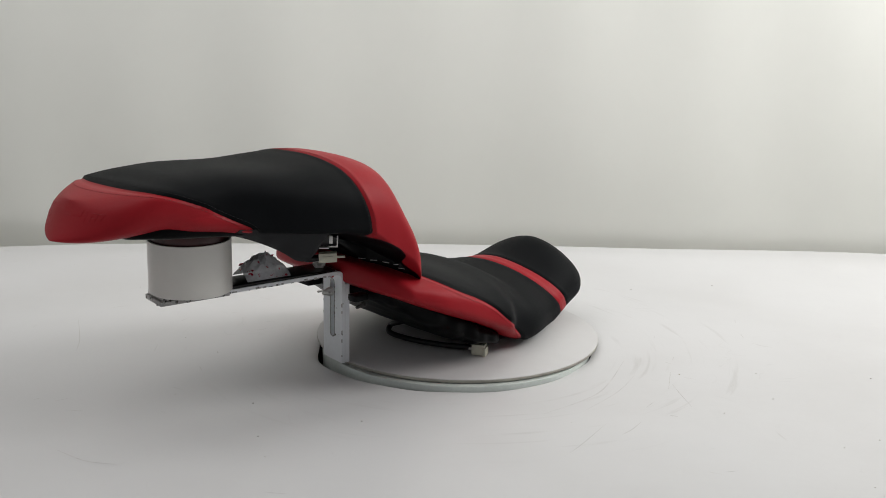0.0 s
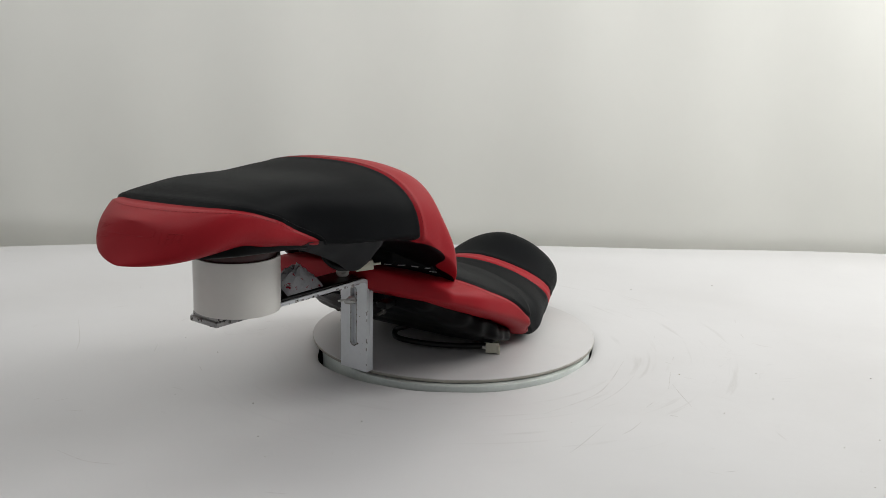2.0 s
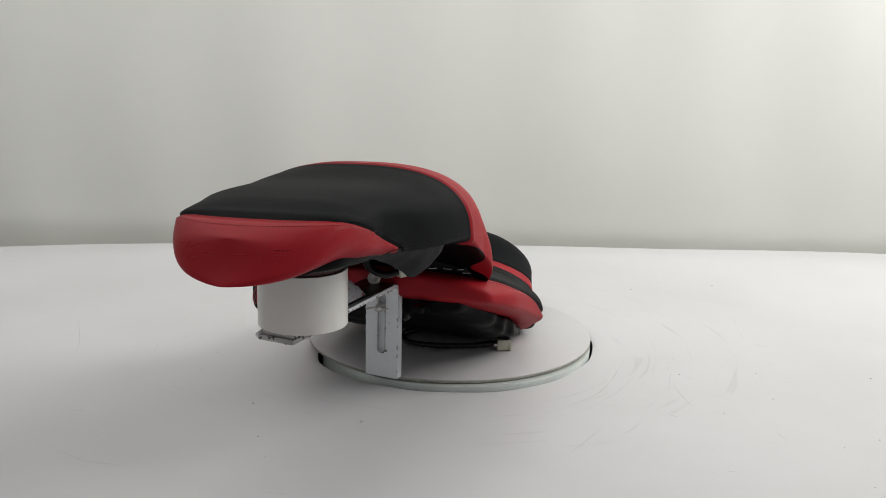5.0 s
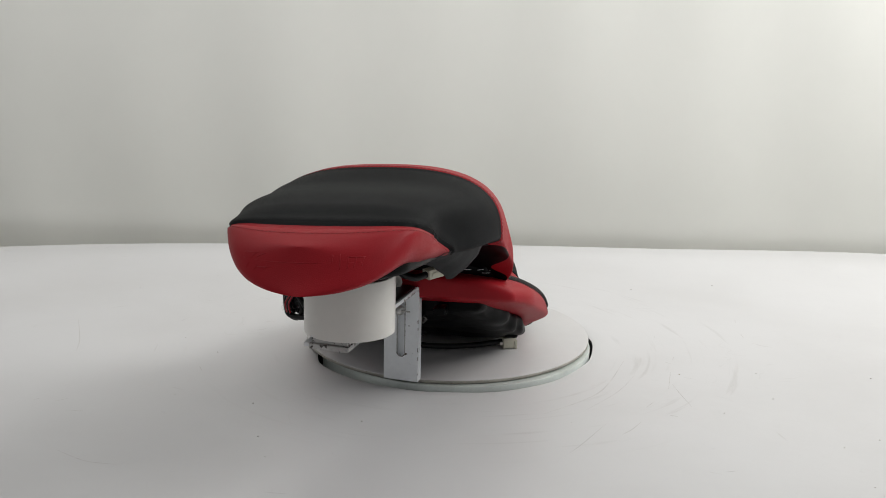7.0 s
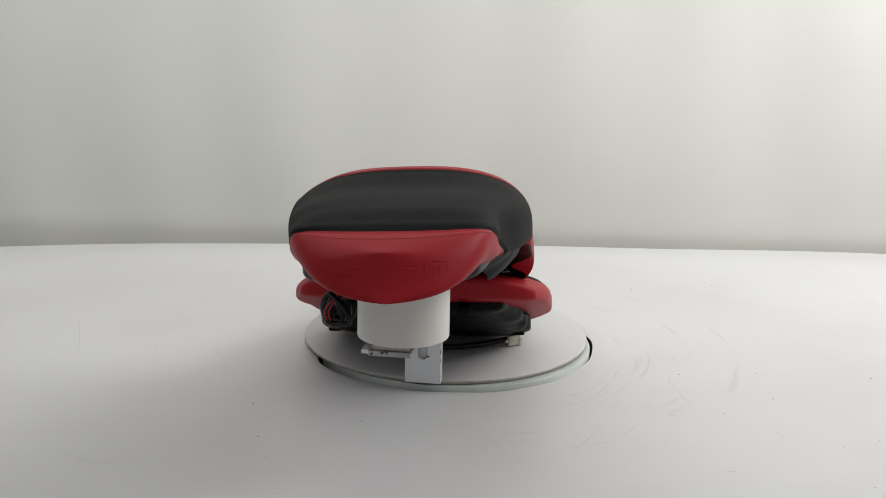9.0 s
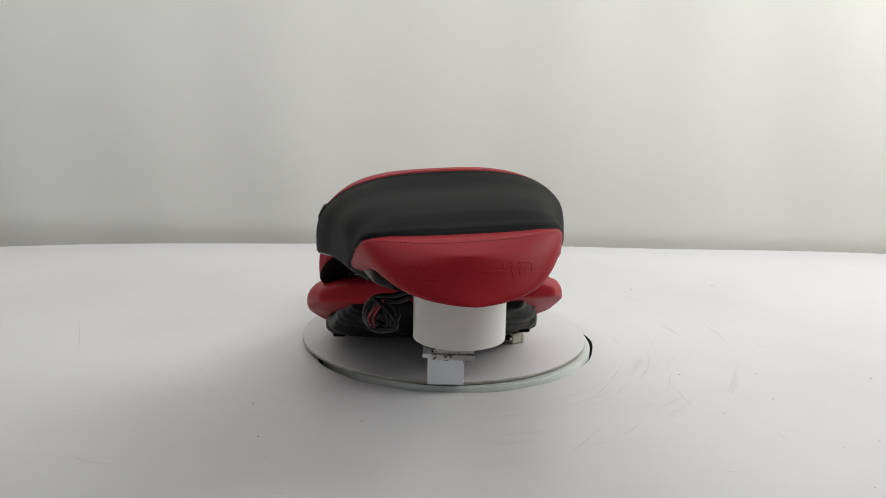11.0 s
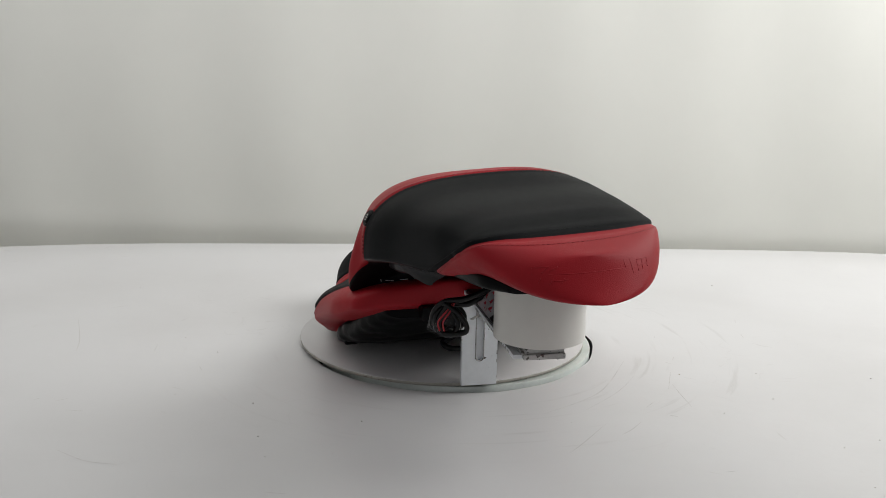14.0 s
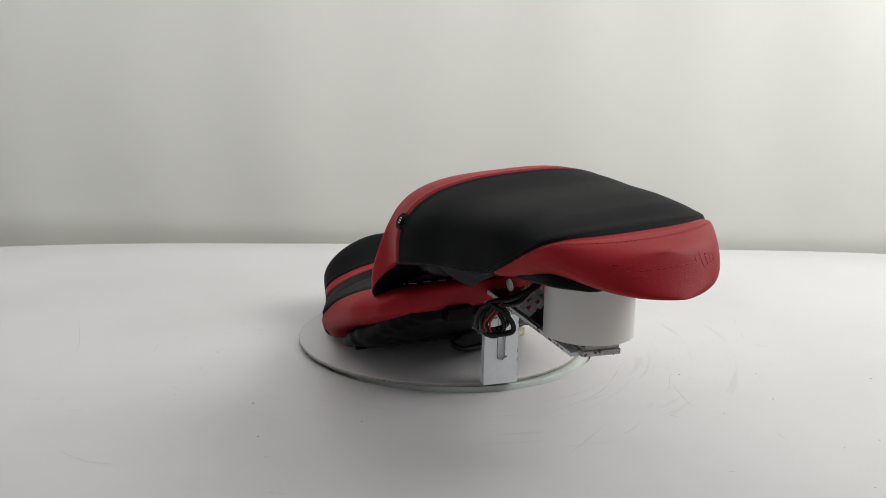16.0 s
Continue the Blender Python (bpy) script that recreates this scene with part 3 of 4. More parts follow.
def build_pillion():
    seat = thing("pillion_seat", "raised pillion seat in black and red vinyl with stitched seams", "seat")
    TURNING.append(seat)
    g = sections(PILLION, -0.4988, -0.1125, (0.0849, 0.030), (0.797, 0.45), (2.460, 2.5), (0.605, 0.885, 0), 230, 220)

    # the bottom is plain black from the middle forward
    under = g[..., 2] - column(g[..., 1], PILLION, 4) - 0.0035 + 0.5 * np.maximum(0, -0.35 - g[..., 1])
    push = np.clip((g[..., 1] + 0.22) / 0.07, 0, 1)
    g[..., 2] -= 0.007 * np.clip(-g[..., 0] / 0.12, 0, 1) * push * np.clip((0.19 - g[..., 2]) / 0.06, 0, 1)
    g[..., 0] -= 0.0045 * (g[..., 0] < -0.02) * np.clip((-0.02 - g[..., 0]) / 0.09, 0, 1) * push * (3 - 2 * push) * push
    g[..., 1] -= 0.055 * g[..., 0] * push * push * (3 - 2 * push)

    # the tail bends a little to one side, more so at its lower edge
    push = np.clip((-0.30 - g[..., 1]) / 0.12, 0, 1)
    g[..., 0] += push * push * (3 - 2 * push) * 0.286 * np.clip(0.212 - g[..., 2], 0, 0.03)

    # the stuffing rounds off the end
    m = g.shape[1]
    mirror = (m // 2 - np.arange(m)) % m
    fade = np.clip((66 - np.arange(80)) / 20, 0, 1)[:, None, None]
    for _ in range(170):
        rows = np.concatenate([g[1:2, mirror], g[:81]])
        mean = (rows[:-2] + rows[2:] + np.roll(rows, 1, 1)[1:-1] + np.roll(rows, -1, 1)[1:-1]) / 4
        g[:80] += 0.8 * fade * (mean - g[:80])

    def tail_field(p):
        # a little higher on one side
        skew = np.clip(p[..., 0] / 0.09, -0.38, 1) * np.clip((p[..., 1] + 0.44) / 0.05, 0, 1)
        return (p[..., 2] - column(p[..., 1], TAIL_SEAM, 1) - 0.0068 * skew) / 1.12

    def band_field(p):
        z = p[..., 2]
        return (p[..., 1] + 0.203 + 0.12 * (z - 0.166) + 0.06 * p[..., 0] * np.clip((z - 0.19) / 0.05, 0, 1) + 0.4 * np.clip(z - 0.24, 0, 1)) / 1.05

    tail, band = tail_field(g), band_field(g)
    visible = g[..., 2] > column(g[..., 1], PILLION, 4) + 0.002
    g = groove(g, np.where(visible, tail, 1), 0.0016, 0.0016, 0.0005)
    g = groove(g, np.where(visible, band, 1), 0.0016, 0.0016, 0.0005)
    cut = panels(g, [tail_field(g), band_field(g), under])
    verts, faces = [], []
    for key in [k for k in cut if not k[2]]:
        faces += [[len(verts) + j for j in f] for f in cut[key][1]]
        verts += cut[key][0]
    panel_part("underside", (verts, faces, None), PLASTIC, seat, "dark underside of the cover", PILLION_AT)
    panel_part("top_panel", cut[True, False, True], BLACK, seat, "matte black vinyl top panel", PILLION_AT)
    panel_part("tail_panel", cut[False, False, True], RED, seat, "red vinyl tail panel with an embossed mark", PILLION_AT)
    panel_part("front_band", cut[True, True, True], RED, seat, "red vinyl band down the front of the pillion", PILLION_AT)

    def outside(p):
        return p[2] > float(column(np.array([p[1]]), PILLION, 4)[0]) + 0.003

    for field, off, mat, label in ((tail_field, -0.0030, THREAD_RED, "dark thread on red"), (tail_field, 0.0036, THREAD_DARK, "black thread on black"),
                                   (band_field, -0.0042, THREAD_DARK, "black thread on black"), (band_field, 0.0036, THREAD_RED, "dark thread on red")):
        bm = stitches(contour(g, field(g) - off, outside), 0.0044, 0.0029, 0.00025)
        ob = part("stitching", bm, mat, seat, label)
        ob.matrix_basis = PILLION_AT
    # embossed strokes on the tail
    n = grid_normals(g)
    back = g[:, :, 1] < -0.40
    pts, nrm = g[back], n[back]
    keep = nrm[:, 1] < -0.3
    pts, nrm = pts[keep], nrm[keep]

    def on_tail(x, z):
        d = (pts[:, 0] - x) ** 2 + (pts[:, 2] - z) ** 2
        k = np.argsort(d)[:4]
        w = 1 / (d[k] + 1e-8)
        y = (pts[k, 1] * w).sum() / w.sum()
        return Vector((x, y, z)), Vector(nrm[k].mean(0))

    bm = bmesh.new()
    strokes = [((-0.052, 0.2180), (0.030, 0.2175)), ((-0.052, 0.2230), (-0.038, 0.2235)), ((-0.052, 0.2180), (-0.051, 0.2230)), ((-0.045, 0.2185), (-0.038, 0.2240)), ((-0.038, 0.2205), (-0.030, 0.2240)),
               ((0.030, 0.2235), (0.030, 0.2175)), ((0.036, 0.2240), (0.037, 0.2120)), ((0.043, 0.2210), (0.043, 0.2130)), ((0.049, 0.2210), (0.048, 0.2130)), ((0.055, 0.2200), (0.054, 0.2140)),
               ((0.043, 0.2215), (0.056, 0.2205)), ((0.043, 0.2170), (0.054, 0.2165)), ((-0.048, 0.2110), (-0.046, 0.2150)), ((-0.040, 0.2100), (-0.036, 0.2150)), ((-0.030, 0.2110), (-0.027, 0.2150)), ((-0.036, 0.2130), (-0.024, 0.2135))]
    for a, b in strokes:
        line = []
        for k in range(7):
            t = k / 6
            p, q = on_tail(a[0] + (b[0] - a[0]) * t, a[1] + (b[1] - a[1]) * t)
            line.append(p)
        tube(bm, line, 0.0003, 6)
    part("embossed_mark", bm, RED, seat, "embossed lines in the red vinyl").matrix_basis = PILLION_AT
    # push button in the band
    bm = bmesh.new()
    k = np.argmin(np.abs(g[..., 0] + 0.1225) + np.abs(g[..., 1] + 0.202) * 2 + np.abs(g[..., 2] - 0.2115) * 2)
    p, q = Vector(g.reshape(-1, 3)[k]), Vector(n.reshape(-1, 3)[k])
    q = q.normalized()
    rot = Matrix.Translation(p - q * 0.0014) @ q.to_track_quat("Z", "Y").to_matrix().to_4x4()
    lathe(bm, [(0.0005, 0.0), (0.0092, 0.0), (0.0092, 0.0016), (0.0082, 0.0026), (0.0068, 0.0022), (0.0066, 0.0012), (0.0005, 0.0012)], 32, m=rot)
    ring = part("button_ring", bm, PLASTIC, seat, "black plastic ring of a push button")
    ring.matrix_basis = PILLION_AT
    bm = bmesh.new()
    lathe(bm, [(0.0005, 0.0005), (0.0064, 0.0005), (0.0064, 0.0022), (0.0052, 0.0032), (0.0005, 0.0036)], 28, m=rot)
    part("button_cap", bm, MATTE, ring, "black push button")
    bm = bmesh.new()
    for zz, ln in ((0.0026, 0.0030), (0.0, 0.0040), (-0.0026, 0.0026)):
        box(bm, (-ln / 2, zz - 0.0005, 0.0030), (ln / 2, zz + 0.0005, 0.0038), 0, rot)
    part("button_print", bm, STAPLE, ring, "small pale print bars", smooth=False)
    # plastic base under the vinyl
    bm = slab([(-0.452, 0.062, 0.205, 0.1915), (-0.42, 0.080, 0.21, 0.1885), (-0.36, 0.087, 0.205, 0.1835), (-0.30, 0.088, 0.20, 0.174), (-0.27, 0.075, 0.19, 0.168), (-0.25, 0.060, 0.186, 0.165)])
    part("base", bm, MATTE, seat, "black plastic base").matrix_basis = PILLION_AT
    bm = slab([(-0.156, 0.050, 0.172, 0.116), (-0.150, 0.066, 0.165, 0.1155), (-0.1445, 0.086, 0.156, 0.114), (-0.139, 0.103, 0.148, 0.112), (-0.125, 0.108, 0.132, 0.108)], power=9.0)
    part("base_skirt", bm, PLASTIC, seat, "gloss black plastic skirt").matrix_basis = PILLION_AT
    bm = slab([(-0.262, 0.030, 0.185, 0.166), (-0.235, 0.046, 0.178, 0.156), (-0.21, 0.050, 0.172, 0.152), (-0.188, 0.050, 0.166, 0.150)], power=6.0)
    part("base_block", bm, PLASTIC, seat, "black plastic block under the seat").matrix_basis = PILLION_AT @ pose(-0.052, 0, 0)
    for sx in (-1, 1):
        bm = bmesh.new()
        # folded cover edge hanging below the panel
        ys = np.linspace(-0.352, -0.253, 25)
        top = column(ys, PILLION, 4) + 0.010
        low = column(ys, [(-0.352, 0.186), (-0.325, 0.1765), (-0.295, 0.162), (-0.268, 0.1465), (-0.262, 0.1475), (-0.253, 0.168)] if sx > 0 else [(-0.352, 0.188), (-0.325, 0.180), (-0.295, 0.167), (-0.270, 0.1535), (-0.264, 0.1545), (-0.253, 0.170)], 1)
        wid = column(ys, PILLION, 1)
        rows = []
        for k in range(len(ys)):
            wave = 0.0012 * math.sin(ys[k] * 260)
            line = []
            for f, inset in ((0.0, 0.004), (0.4, 0.010), (0.75, 0.022), (1.0, 0.034), (1.0, 0.036), (0.5, 0.016), (0.0, 0.010)):
                line.append(bm.verts.new((sx * (wid[k] - inset + wave * f), ys[k], top[k] + (low[k] - top[k]) * f)))
            rows.append(line)
        for a, b in zip(rows, rows[1:]):
            for k in range(7):
                bm.faces.new((a[k], a[(k + 1) % 7], b[(k + 1) % 7], b[k]))
        bm.faces.new(rows[0])
        bm.faces.new(rows[-1][::-1])
        bmesh.ops.recalc_face_normals(bm, faces=bm.faces)
        part("cover_flap", bm, FLAP, seat, "folded dark grey edge of the cover", sharp=50).matrix_basis = PILLION_AT
        # staples in the base
        for x, y, z, rot in ((0.045, -0.1576, 0.1265, 0), (0.0605, -0.1528, 0.1262, 3), (0.076, -0.1482, 0.1255, -4), (0.091, -0.1436, 0.1245, 2), (0.096, -0.1418, 0.1205, -3), (0.1005, -0.1408, 0.128, 82), (0.097, -0.1420, 0.138, 96)):
            bm = bmesh.new()
            box(bm, (-0.0008, -0.0046, -0.0003), (0.0008, 0.0046, 0.0003), 0.0002, pose(sx * x, y - 0.0006, z, 0, 0, -sx * 72) @ pose(0, 0, 0, rot, 0, 0))
            part("staple", bm, STAPLE, seat, smooth=False).matrix_basis = PILLION_AT
    # latch bracket under the seat, on the side with the connector
    bm = bmesh.new()
    for lo, hi in (((-0.012, 0, 0.0), (0.012, 0.002, 0.0016)), ((0.0105, 0, 0.0016), (0.012, 0.002, 0.013)), ((-0.012, 0, 0.0016), (-0.0108, 0.002, 0.013)), ((-0.013, -0.006, 0.0), (0.002, 0, 0.0014)), ((0.002, 0.001, 0.004), (0.006, 0.006, 0.013))):
        box(bm, lo, hi, 0.0003)
    part("latch", bm, ZINC, seat, "bright metal latch bracket", sharp=40).matrix_basis = pose(0.0065, -0.2155, 0.1515, 0, 0, 50)
    bm = bmesh.new()
    box(bm, (-0.0015, -0.004, -0.007), (0.0015, 0.004, 0.007), 0.0006)
    part("clip", bm, FLAP, seat, "grey clip at the end of the skirt", sharp=40).matrix_basis = pose(0.0548, -0.1467, 0.133, 0, 0, -30)


def build_rider():
    seat = thing("rider_seat", "low black vinyl rider seat with red sides and stripe", "seat")
    TURNING.append(seat)
    g = sections(RIDER, -0.172, 0.2193, (0.022, 0.0741), (0.75, 0.294), (2.5, 2.437), (-0.1, -0.1, -0.093), 230, 220)
    edge = [(-0.25, 0.165), (-0.20, 0.152), (-0.12, 0.1125), (-0.09, 0.0955), (-0.067, 0.0845), (-0.045, 0.0710), (-0.02, 0.0500), (0.0, 0.0375), (0.016, 0.0255), (0.03, 0.0130), (0.045, 0.0), (0.3, -0.3)]

    def side_field(p):
        # the seam runs higher on the far side
        return (p[..., 2] - column(p[..., 1], edge, 1) - 0.009 * np.clip(-p[..., 0] / 0.12, 0, 1) * np.clip((0.02 - p[..., 1]) / 0.04, 0, 1)) / 1.2

    def stripe_field(p):
        return (0.0098 - np.abs(p[..., 1] + 0.77 * (p[..., 2] - 0.0815) - 0.0959)) / 1.26

    def keel_field(p):
        return p[..., 2] - column(p[..., 1], RIDER, 4) - 0.0012

    vis = keel_field(g) > 0.001
    g = groove(g, np.where(vis, side_field(g), 1), 0.0016, 0.0015, 0.0004)
    g = groove(g, np.where(vis, stripe_field(g), 1), 0.0014, 0.0012, 0.0003)
    cut = panels(g, [side_field(g), stripe_field(g)])
    nose = lambda v: v[1] + 0.77 * (v[2] - 0.0815) > 0.0959
    verts, faces, _ = cut[True, False]
    for name, want, label in (("nose_panel", True, "black vinyl nose"), ("top_panel", False, "black vinyl seat panel")):
        fs = [f for f in faces if nose(verts[f[0]]) == want]
        used = sorted({k for f in fs for k in f})
        again = {k: j for j, k in enumerate(used)}
        panel_part(name, ([verts[k] for k in used], [[again[k] for k in f] for f in fs], None), BLACK, seat, label, RIDER_AT)
    panel_part("stripe", cut[True, True], RED, seat, "red vinyl stripe across the nose", RIDER_AT)
    panel_part("side_panel", cut[False, False], RED, seat, "red vinyl side of the rider seat", RIDER_AT)

    def outside(p):
        return p[2] > float(column(np.array([p[1]]), RIDER, 4)[0]) + 0.002

    for off, mat, label in ((-0.0040, THREAD_RED, "dark thread on red"), (0.0042, THREAD_DARK, "black thread on black")):
        ob = part("stitching", stitches(contour(g, side_field(g) - off, outside), 0.0044, 0.0029, 0.00025), mat, seat, label)
        ob.matrix_basis = RIDER_AT
    # base
    bm = slab([(-0.155, 0.095, 0.110, 0.080), (-0.10, 0.116, 0.078, 0.044), (-0.05, 0.126, 0.052, 0.018), (-0.02, 0.124, 0.036, 0.010), (0.02, 0.100, 0.022, 0.004), (0.05, 0.09, 0.018, 0.003)])
    for v in bm.verts:
        v.co.z += 0.003 * noise.noise((v.co.x * 60, v.co.y * 60, v.co.z * 60))
        v.co.x += 0.004 * noise.noise((v.co.x * 40 + 5, v.co.y * 70, v.co.z * 60))
    part("base", bm, MATTE, seat, "black plastic base with moulded bumps").matrix_basis = RIDER_AT
    for sx in (-1, 1):
        bm = bmesh.new()
        box(bm, (-0.008, -0.008, 0.004), (0.008, 0.008, 0.024), 0.003, RIDER_AT @ pose(sx * 0.112, -0.042, 0.0145), 3)
        part("foot", bm, MATTE, seat, "black rubber foot")
    # hinge with bolts at the back of the base
    for lo, hi in (((0.046, -0.178, 0.081), (0.060, -0.158, 0.089)), ((-0.060, -0.178, 0.082), (-0.030, -0.158, 0.098))):
        box(bm := bmesh.new(), lo, hi, 0.002)
        part("hinge", bm, PLASTIC, seat, "black hinge lug", sharp=40).matrix_basis = RIDER_AT
    for x, y, z in ((0.012, -0.146, 0.0700), (0.028, -0.140, 0.0655)):
        bm = bmesh.new()
        lathe(bm, [(0.0036, 0.0), (0.0036, 0.004), (0.0020, 0.0042), (0.0020, 0.011), (0.0017, 0.012)], 6, m=pose(x, y, z, 100 if x > 0 else 90, 0, 0))
        part("bolt", bm, DULL, seat, "bright bolt and nut", smooth=False).matrix_basis = RIDER_AT


# ---- cables, connectors and packets ----
def build_cables():
    # loop of cable lying on the board
    c = thing("cable_loop", "black cable loop with a cream connector lying on the board", "cable")
    TURNING.append(c)
    bm = bmesh.new()
    tube(bm, smooth_path([(0.040, -0.045, 0.045), (0.000, -0.062, 0.036), (-0.030, -0.072, 0.026), (-0.044, -0.072, 0.019), (-0.036, -0.080, 0.013), (-0.005, -0.070, 0.009), (0.030, -0.052, 0.0072), (0.052, -0.038, 0.0075), (0.063, -0.034, 0.0085)], 8), 0.0034, 10)
    part("cable", bm, RUBBER, c)
    m = pose(0.069, -0.031, 0.0, 0, 0, 28) @ pose(0, 0, 0.0078)
    bm = bmesh.new()
    box(bm, (-0.008, -0.0065, -0.0065), (0.008, 0.0065, 0.0065), 0.0008, m)
    box(bm, (0.006, -0.0075, -0.0075), (0.0095, 0.0075, 0.0030), 0.0006, m)
    plug = part("connector", bm, CREAM, c, "cream nylon plug", sharp=40)
    for k in (-1, 0, 1):
        bm = bmesh.new()
        box(bm, (-0.012, k * 0.004 - 0.0012, -0.0015), (-0.006, k * 0.004 + 0.0012, 0.0015), 0.0003, m)
        part("terminal", bm, ZINC, plug, smooth=False)

    # connector hanging at the latch
    c = thing("hanging_connector", "cream connector on a short black lead beside the latch", "connector")
    TURNING.append(c)
    m = pose(0.0058, -0.2140, 0.1402, 0, -4, 50)
    bm = bmesh.new()
    box(bm, (-0.010, -0.006, -0.0052), (0.010, 0.006, 0.0052), 0.0008, m)
    box(bm, (0.009, -0.003, -0.0015), (0.019, -0.0005, 0.0010), 0.0004, m)
    box(bm, (-0.006, -0.007, -0.0022), (0.006, 0.007, 0.0022), 0.0005, m)
    part("plug", bm, CREAM, c, "cream nylon plug", sharp=40)
    bm = bmesh.new()
    tube(bm, smooth_path([m @ Vector((-0.009, 0, 0)), (-0.012, -0.232, 0.138), (-0.028, -0.236, 0.146), (-0.034, -0.238, 0.165)], 8), 0.0038, 8)
    part("lead", bm, RUBBER, c)

    bm = bmesh.new()
    lathe(bm, [(0.0005, 0.0), (0.0070, 0.0), (0.0076, 0.0008), (0.0070, 0.0022), (0.0030, 0.0026), (0.0028, 0.0018), (0.0005, 0.0018)], 28, m=pose(-0.040, -0.1890, 0.1200, 70, 0, 41))
    part("cap", bm, PIPE, c, "round white plastic cap")

    # coil of cables in a clear bag, hanging beside the stand
    c = thing("cable_bundle", "coiled black cables with a red wire in a clear bag", "cable")
    TURNING.append(c)
    cx, cy, cz = -0.122, -0.292, 0.1225
    across, away = Vector((0.875, -0.483, 0)), Vector((0.483, 0.875, 0))

    def at(u, w, d=0.0):
        return Vector((cx, cy, cz)) + across * u * 0.8 + away * d * 0.8 + Vector((0, 0, w * 0.78))

    runs = ([(0.075, 0.058, 0.012), (0.052, 0.041, 0.004), (0.024, 0.028, -0.004), (0.0, 0.023, -0.006), (-0.014, 0.010, -0.004), (-0.017, -0.010, 0.0), (-0.008, -0.019, 0.004)],
            [(0.070, 0.064, 0.020), (0.046, 0.034, 0.010), (0.028, 0.020, 0.002), (0.006, 0.019, -0.002), (-0.009, 0.006, 0.004), (-0.008, -0.012, 0.008)],
            [(-0.002, 0.022, -0.010), (0.014, 0.012, -0.011), (0.026, -0.003, -0.010), (0.024, -0.015, -0.009), (-0.004, -0.018, -0.008), (-0.009, -0.006, -0.008), (0.002, 0.018, -0.009)],
            [(0.0, 0.020, 0.0), (-0.012, 0.004, -0.006), (-0.010, -0.015, -0.007), (0.006, -0.021, -0.006), (0.016, -0.006, -0.006), (0.004, 0.017, -0.004)],
            [(0.006, 0.018, 0.008), (0.020, 0.004, 0.010), (0.018, -0.012, 0.010), (0.0, -0.018, 0.009), (-0.014, -0.006, 0.008), (-0.008, 0.012, 0.008)])
    for k, run in enumerate(runs):
        bm = bmesh.new()
        tube(bm, smooth_path([at(*p) for p in run], 9), 0.0040 if k < 2 else 0.0034, 10, 0.75)
        part("lead" if k < 2 else "cable", bm, RUBBER, c)
    for k in range(3):
        bm = bmesh.new()
        tube(bm, smooth_path([at(-0.006 + 0.003 * k, -0.014, -0.012), at(-0.008 + 0.003 * k, -0.002, -0.013), at(0.002 + 0.002 * k, 0.012, -0.013), at(0.012, 0.026, -0.006)], 8), 0.0010, 6)
        part("wire", bm, WIRE_RED if k != 1 else RUBBER, c, "thin red wire" if k != 1 else "")
    bm = bmesh.new()
    bmesh.ops.create_icosphere(bm, subdivisions=4, radius=1.0)
    for v in bm.verts:
        d = 1 + 0.22 * noise.noise(v.co * 2.3) + 0.12 * noise.noise(v.co * 6)
        v.co = at(-0.006 + v.co.x * 0.017 * d, -0.010 + v.co.z * 0.014 * d, v.co.y * 0.013 * d)
    part("bag", bm, FILM, c, "clear plastic bag")

    # crumpled packet with red print on the arm
    c = thing("printed_packet", "crumpled clear plastic packet with red print on the arm", "packet")
    TURNING.append(c)
    bm = bmesh.new()
    n = 15

    def height(u, v):
        crease = abs(noise.noise((u * 6, v * 6, 1.7))) + 0.5 * abs(noise.noise((u * 13, v * 11, 3.1)))
        return max(0.0006, 0.027 * (1 - (2 * u) ** 2) * (1 - 0.6 * (2 * v) ** 2) * (0.80 + 0.35 * crease))

    grid = [[bm.verts.new(((i / n - 0.5) * 0.036, (j / n - 0.5) * 0.054, height(i / n - 0.5, j / n - 0.5))) for j in range(n + 1)] for i in range(n + 1)]
    for i in range(n):
        for j in range(n):
            a, b, d, e = grid[i][j], grid[i + 1][j], grid[i + 1][j + 1], grid[i][j + 1]
            for tri in (((a, b, d), (a, d, e)) if (i + j) % 2 else ((a, b, e), (b, d, e))):
                bm.faces.new(tri)
    where = pose(-0.052, -0.262, 0.1152, 0, 0, -8.4)
    bm.transform(where)
    pk = part("film", bm, PACKET, c, "crumpled white and clear film", sharp=25)
    bm = bmesh.new()
    for k in range(0, 14, 2):
        u, v = (0.20, 0.32, 0.40)[k % 3] * (1 if k % 2 else -1), -0.40 + 0.058 * k
        box(bm, (-0.0022, -0.0024, -0.0004), (0.0022, 0.0024, 0.0005), 0, where @ pose(u * 0.036, v * 0.054, height(u, v) + 0.0003, 0, 42 if u > 0 else -42, 0))
    part("print", bm, INK_RED, pk, "red print as plain bars", smooth=False)


PACKET = material("packet_film", (0.50, 0.50, 0.52), 0.14, vary=0.25, scale=40, dark=(0.34, 0.02, 0.04), dark_at=0.60)
PACKET.node_tree.nodes["Principled BSDF"].inputs["Alpha"].default_value = 0.9


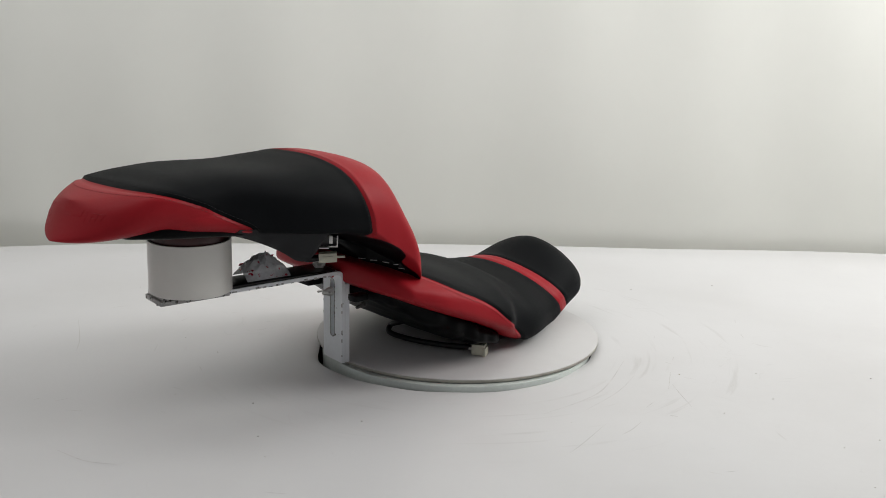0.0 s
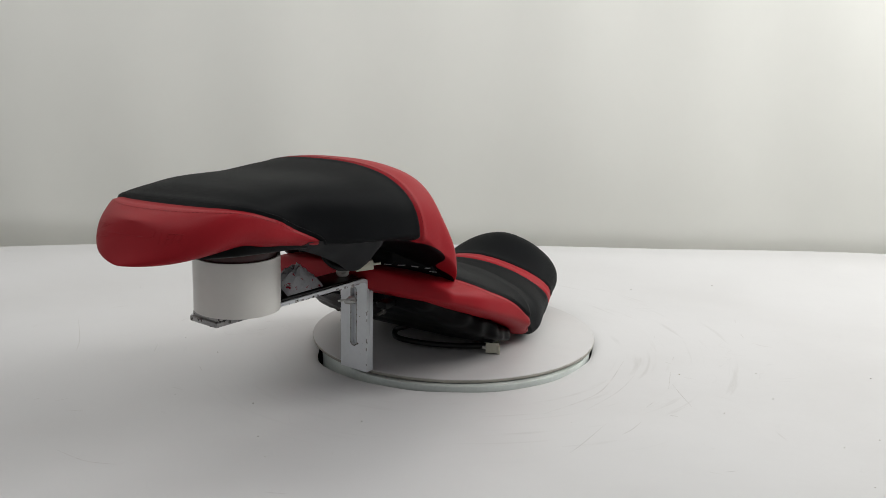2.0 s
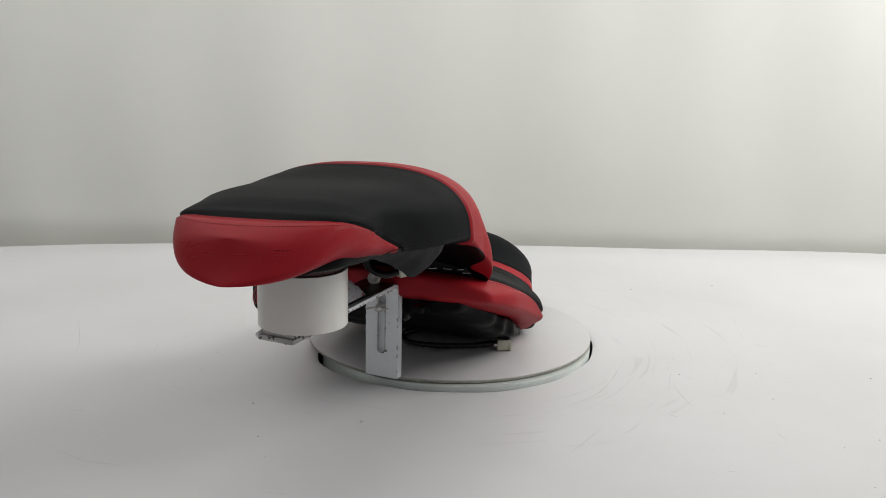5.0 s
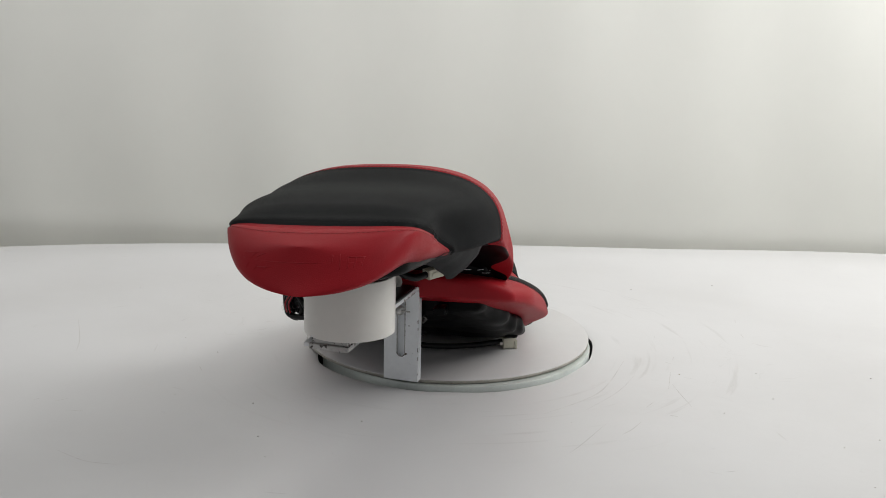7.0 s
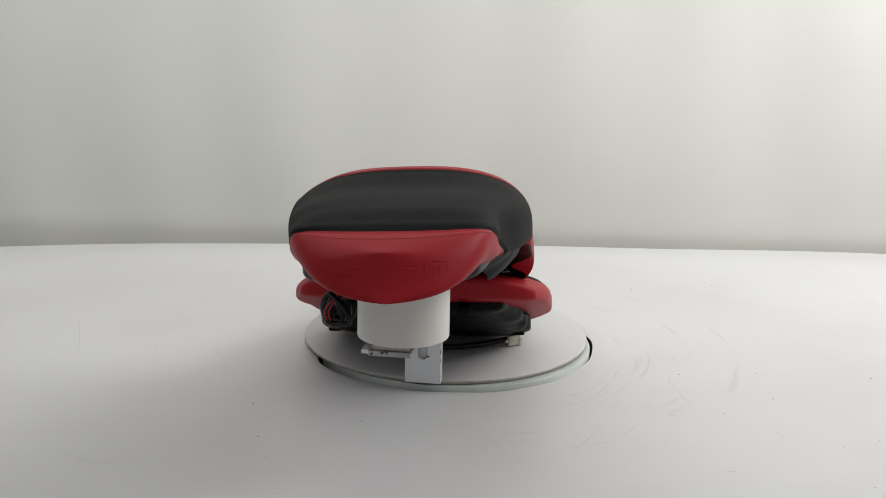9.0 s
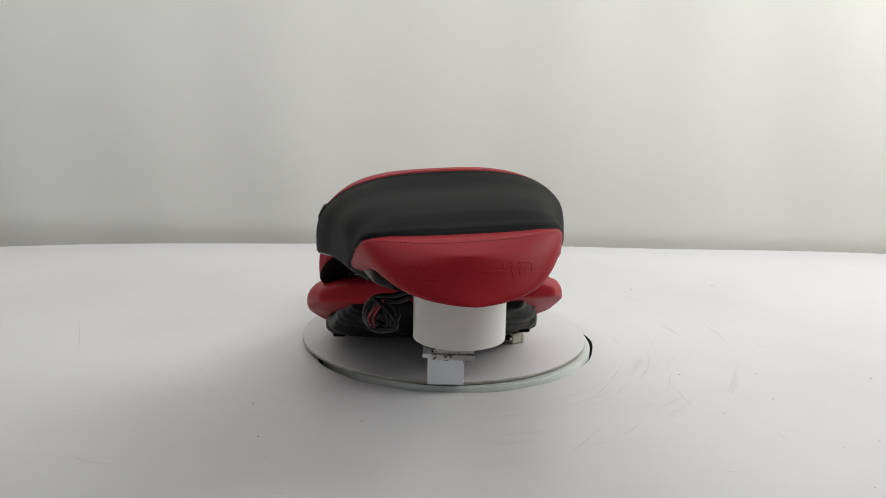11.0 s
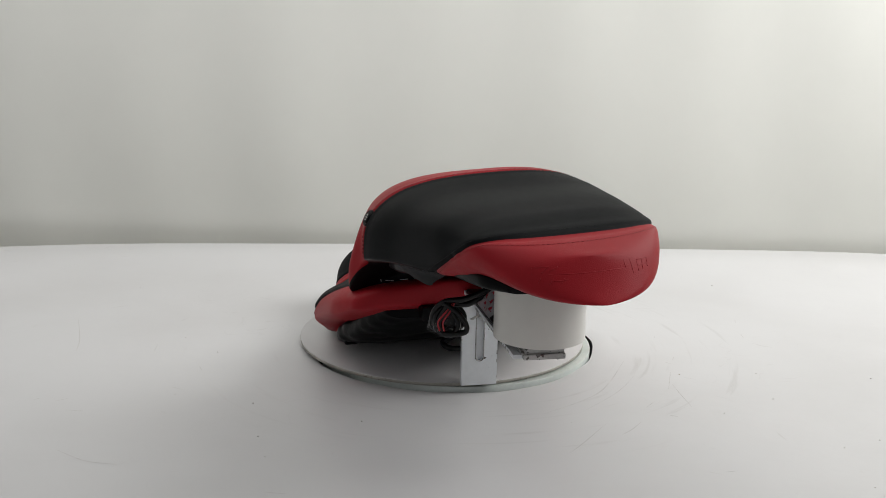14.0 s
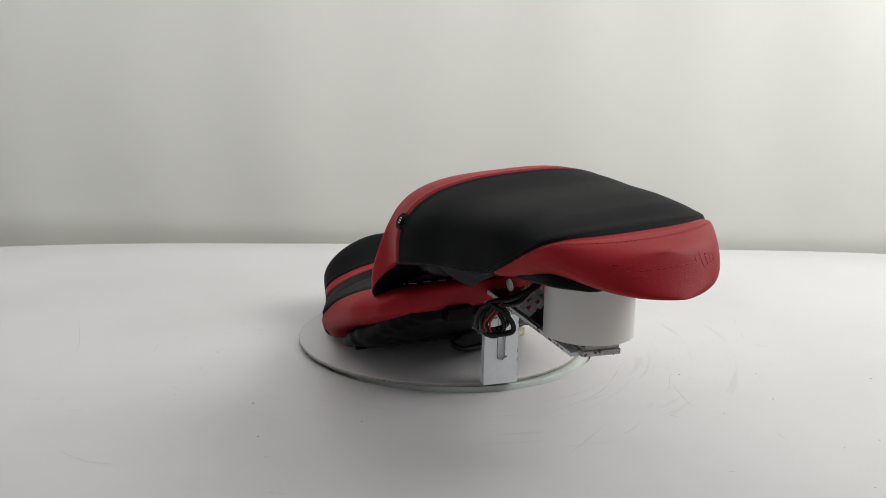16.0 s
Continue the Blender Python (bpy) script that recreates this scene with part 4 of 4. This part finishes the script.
def build_crumbs():
    """Small dark crumbs and dust on the sheet."""
    bm = bmesh.new()
    rnd = random.Random(5)
    spots = [(-0.098, -0.262), (-0.345, -0.25), (-0.31, -0.20), (0.245, -0.235), (0.36, -0.165), (-0.36, -0.255), (-0.2, -0.31), (-0.185, -0.36), (0.40, -0.30), (0.2, -0.36)]
    spots += [(rnd.uniform(-0.5, 0.5), rnd.uniform(-0.42, -0.2)) for _ in range(16)] + [(rnd.choice((-1, 1)) * rnd.uniform(0.25, 0.6), rnd.uniform(-0.2, 0.4)) for _ in range(14)]
    for x, y in spots:
        r = rnd.uniform(0.0005, 0.0011)
        for o in (bmesh.ops.create_icosphere(bm, subdivisions=1, radius=r)["verts"],):
            for v in o:
                v.co = Vector((v.co.x * rnd.uniform(0.8, 1.6) + x, v.co.y + y, v.co.z * 0.6 - 0.0112))
    tagged(part("crumbs", bm, BOARD_EDGE), "small dark crumbs scattered on the white sheet", "crumbs", kind="stuff")


build_setting()
build_turntable()
build_pillion()
build_rider()
build_cables()
build_crumbs()


def motions():
    for ob in TURNING:
        walk(ob, [(t, pose(0, 0, 0, 0, 0, d)) for t, d in TURN])


motions()
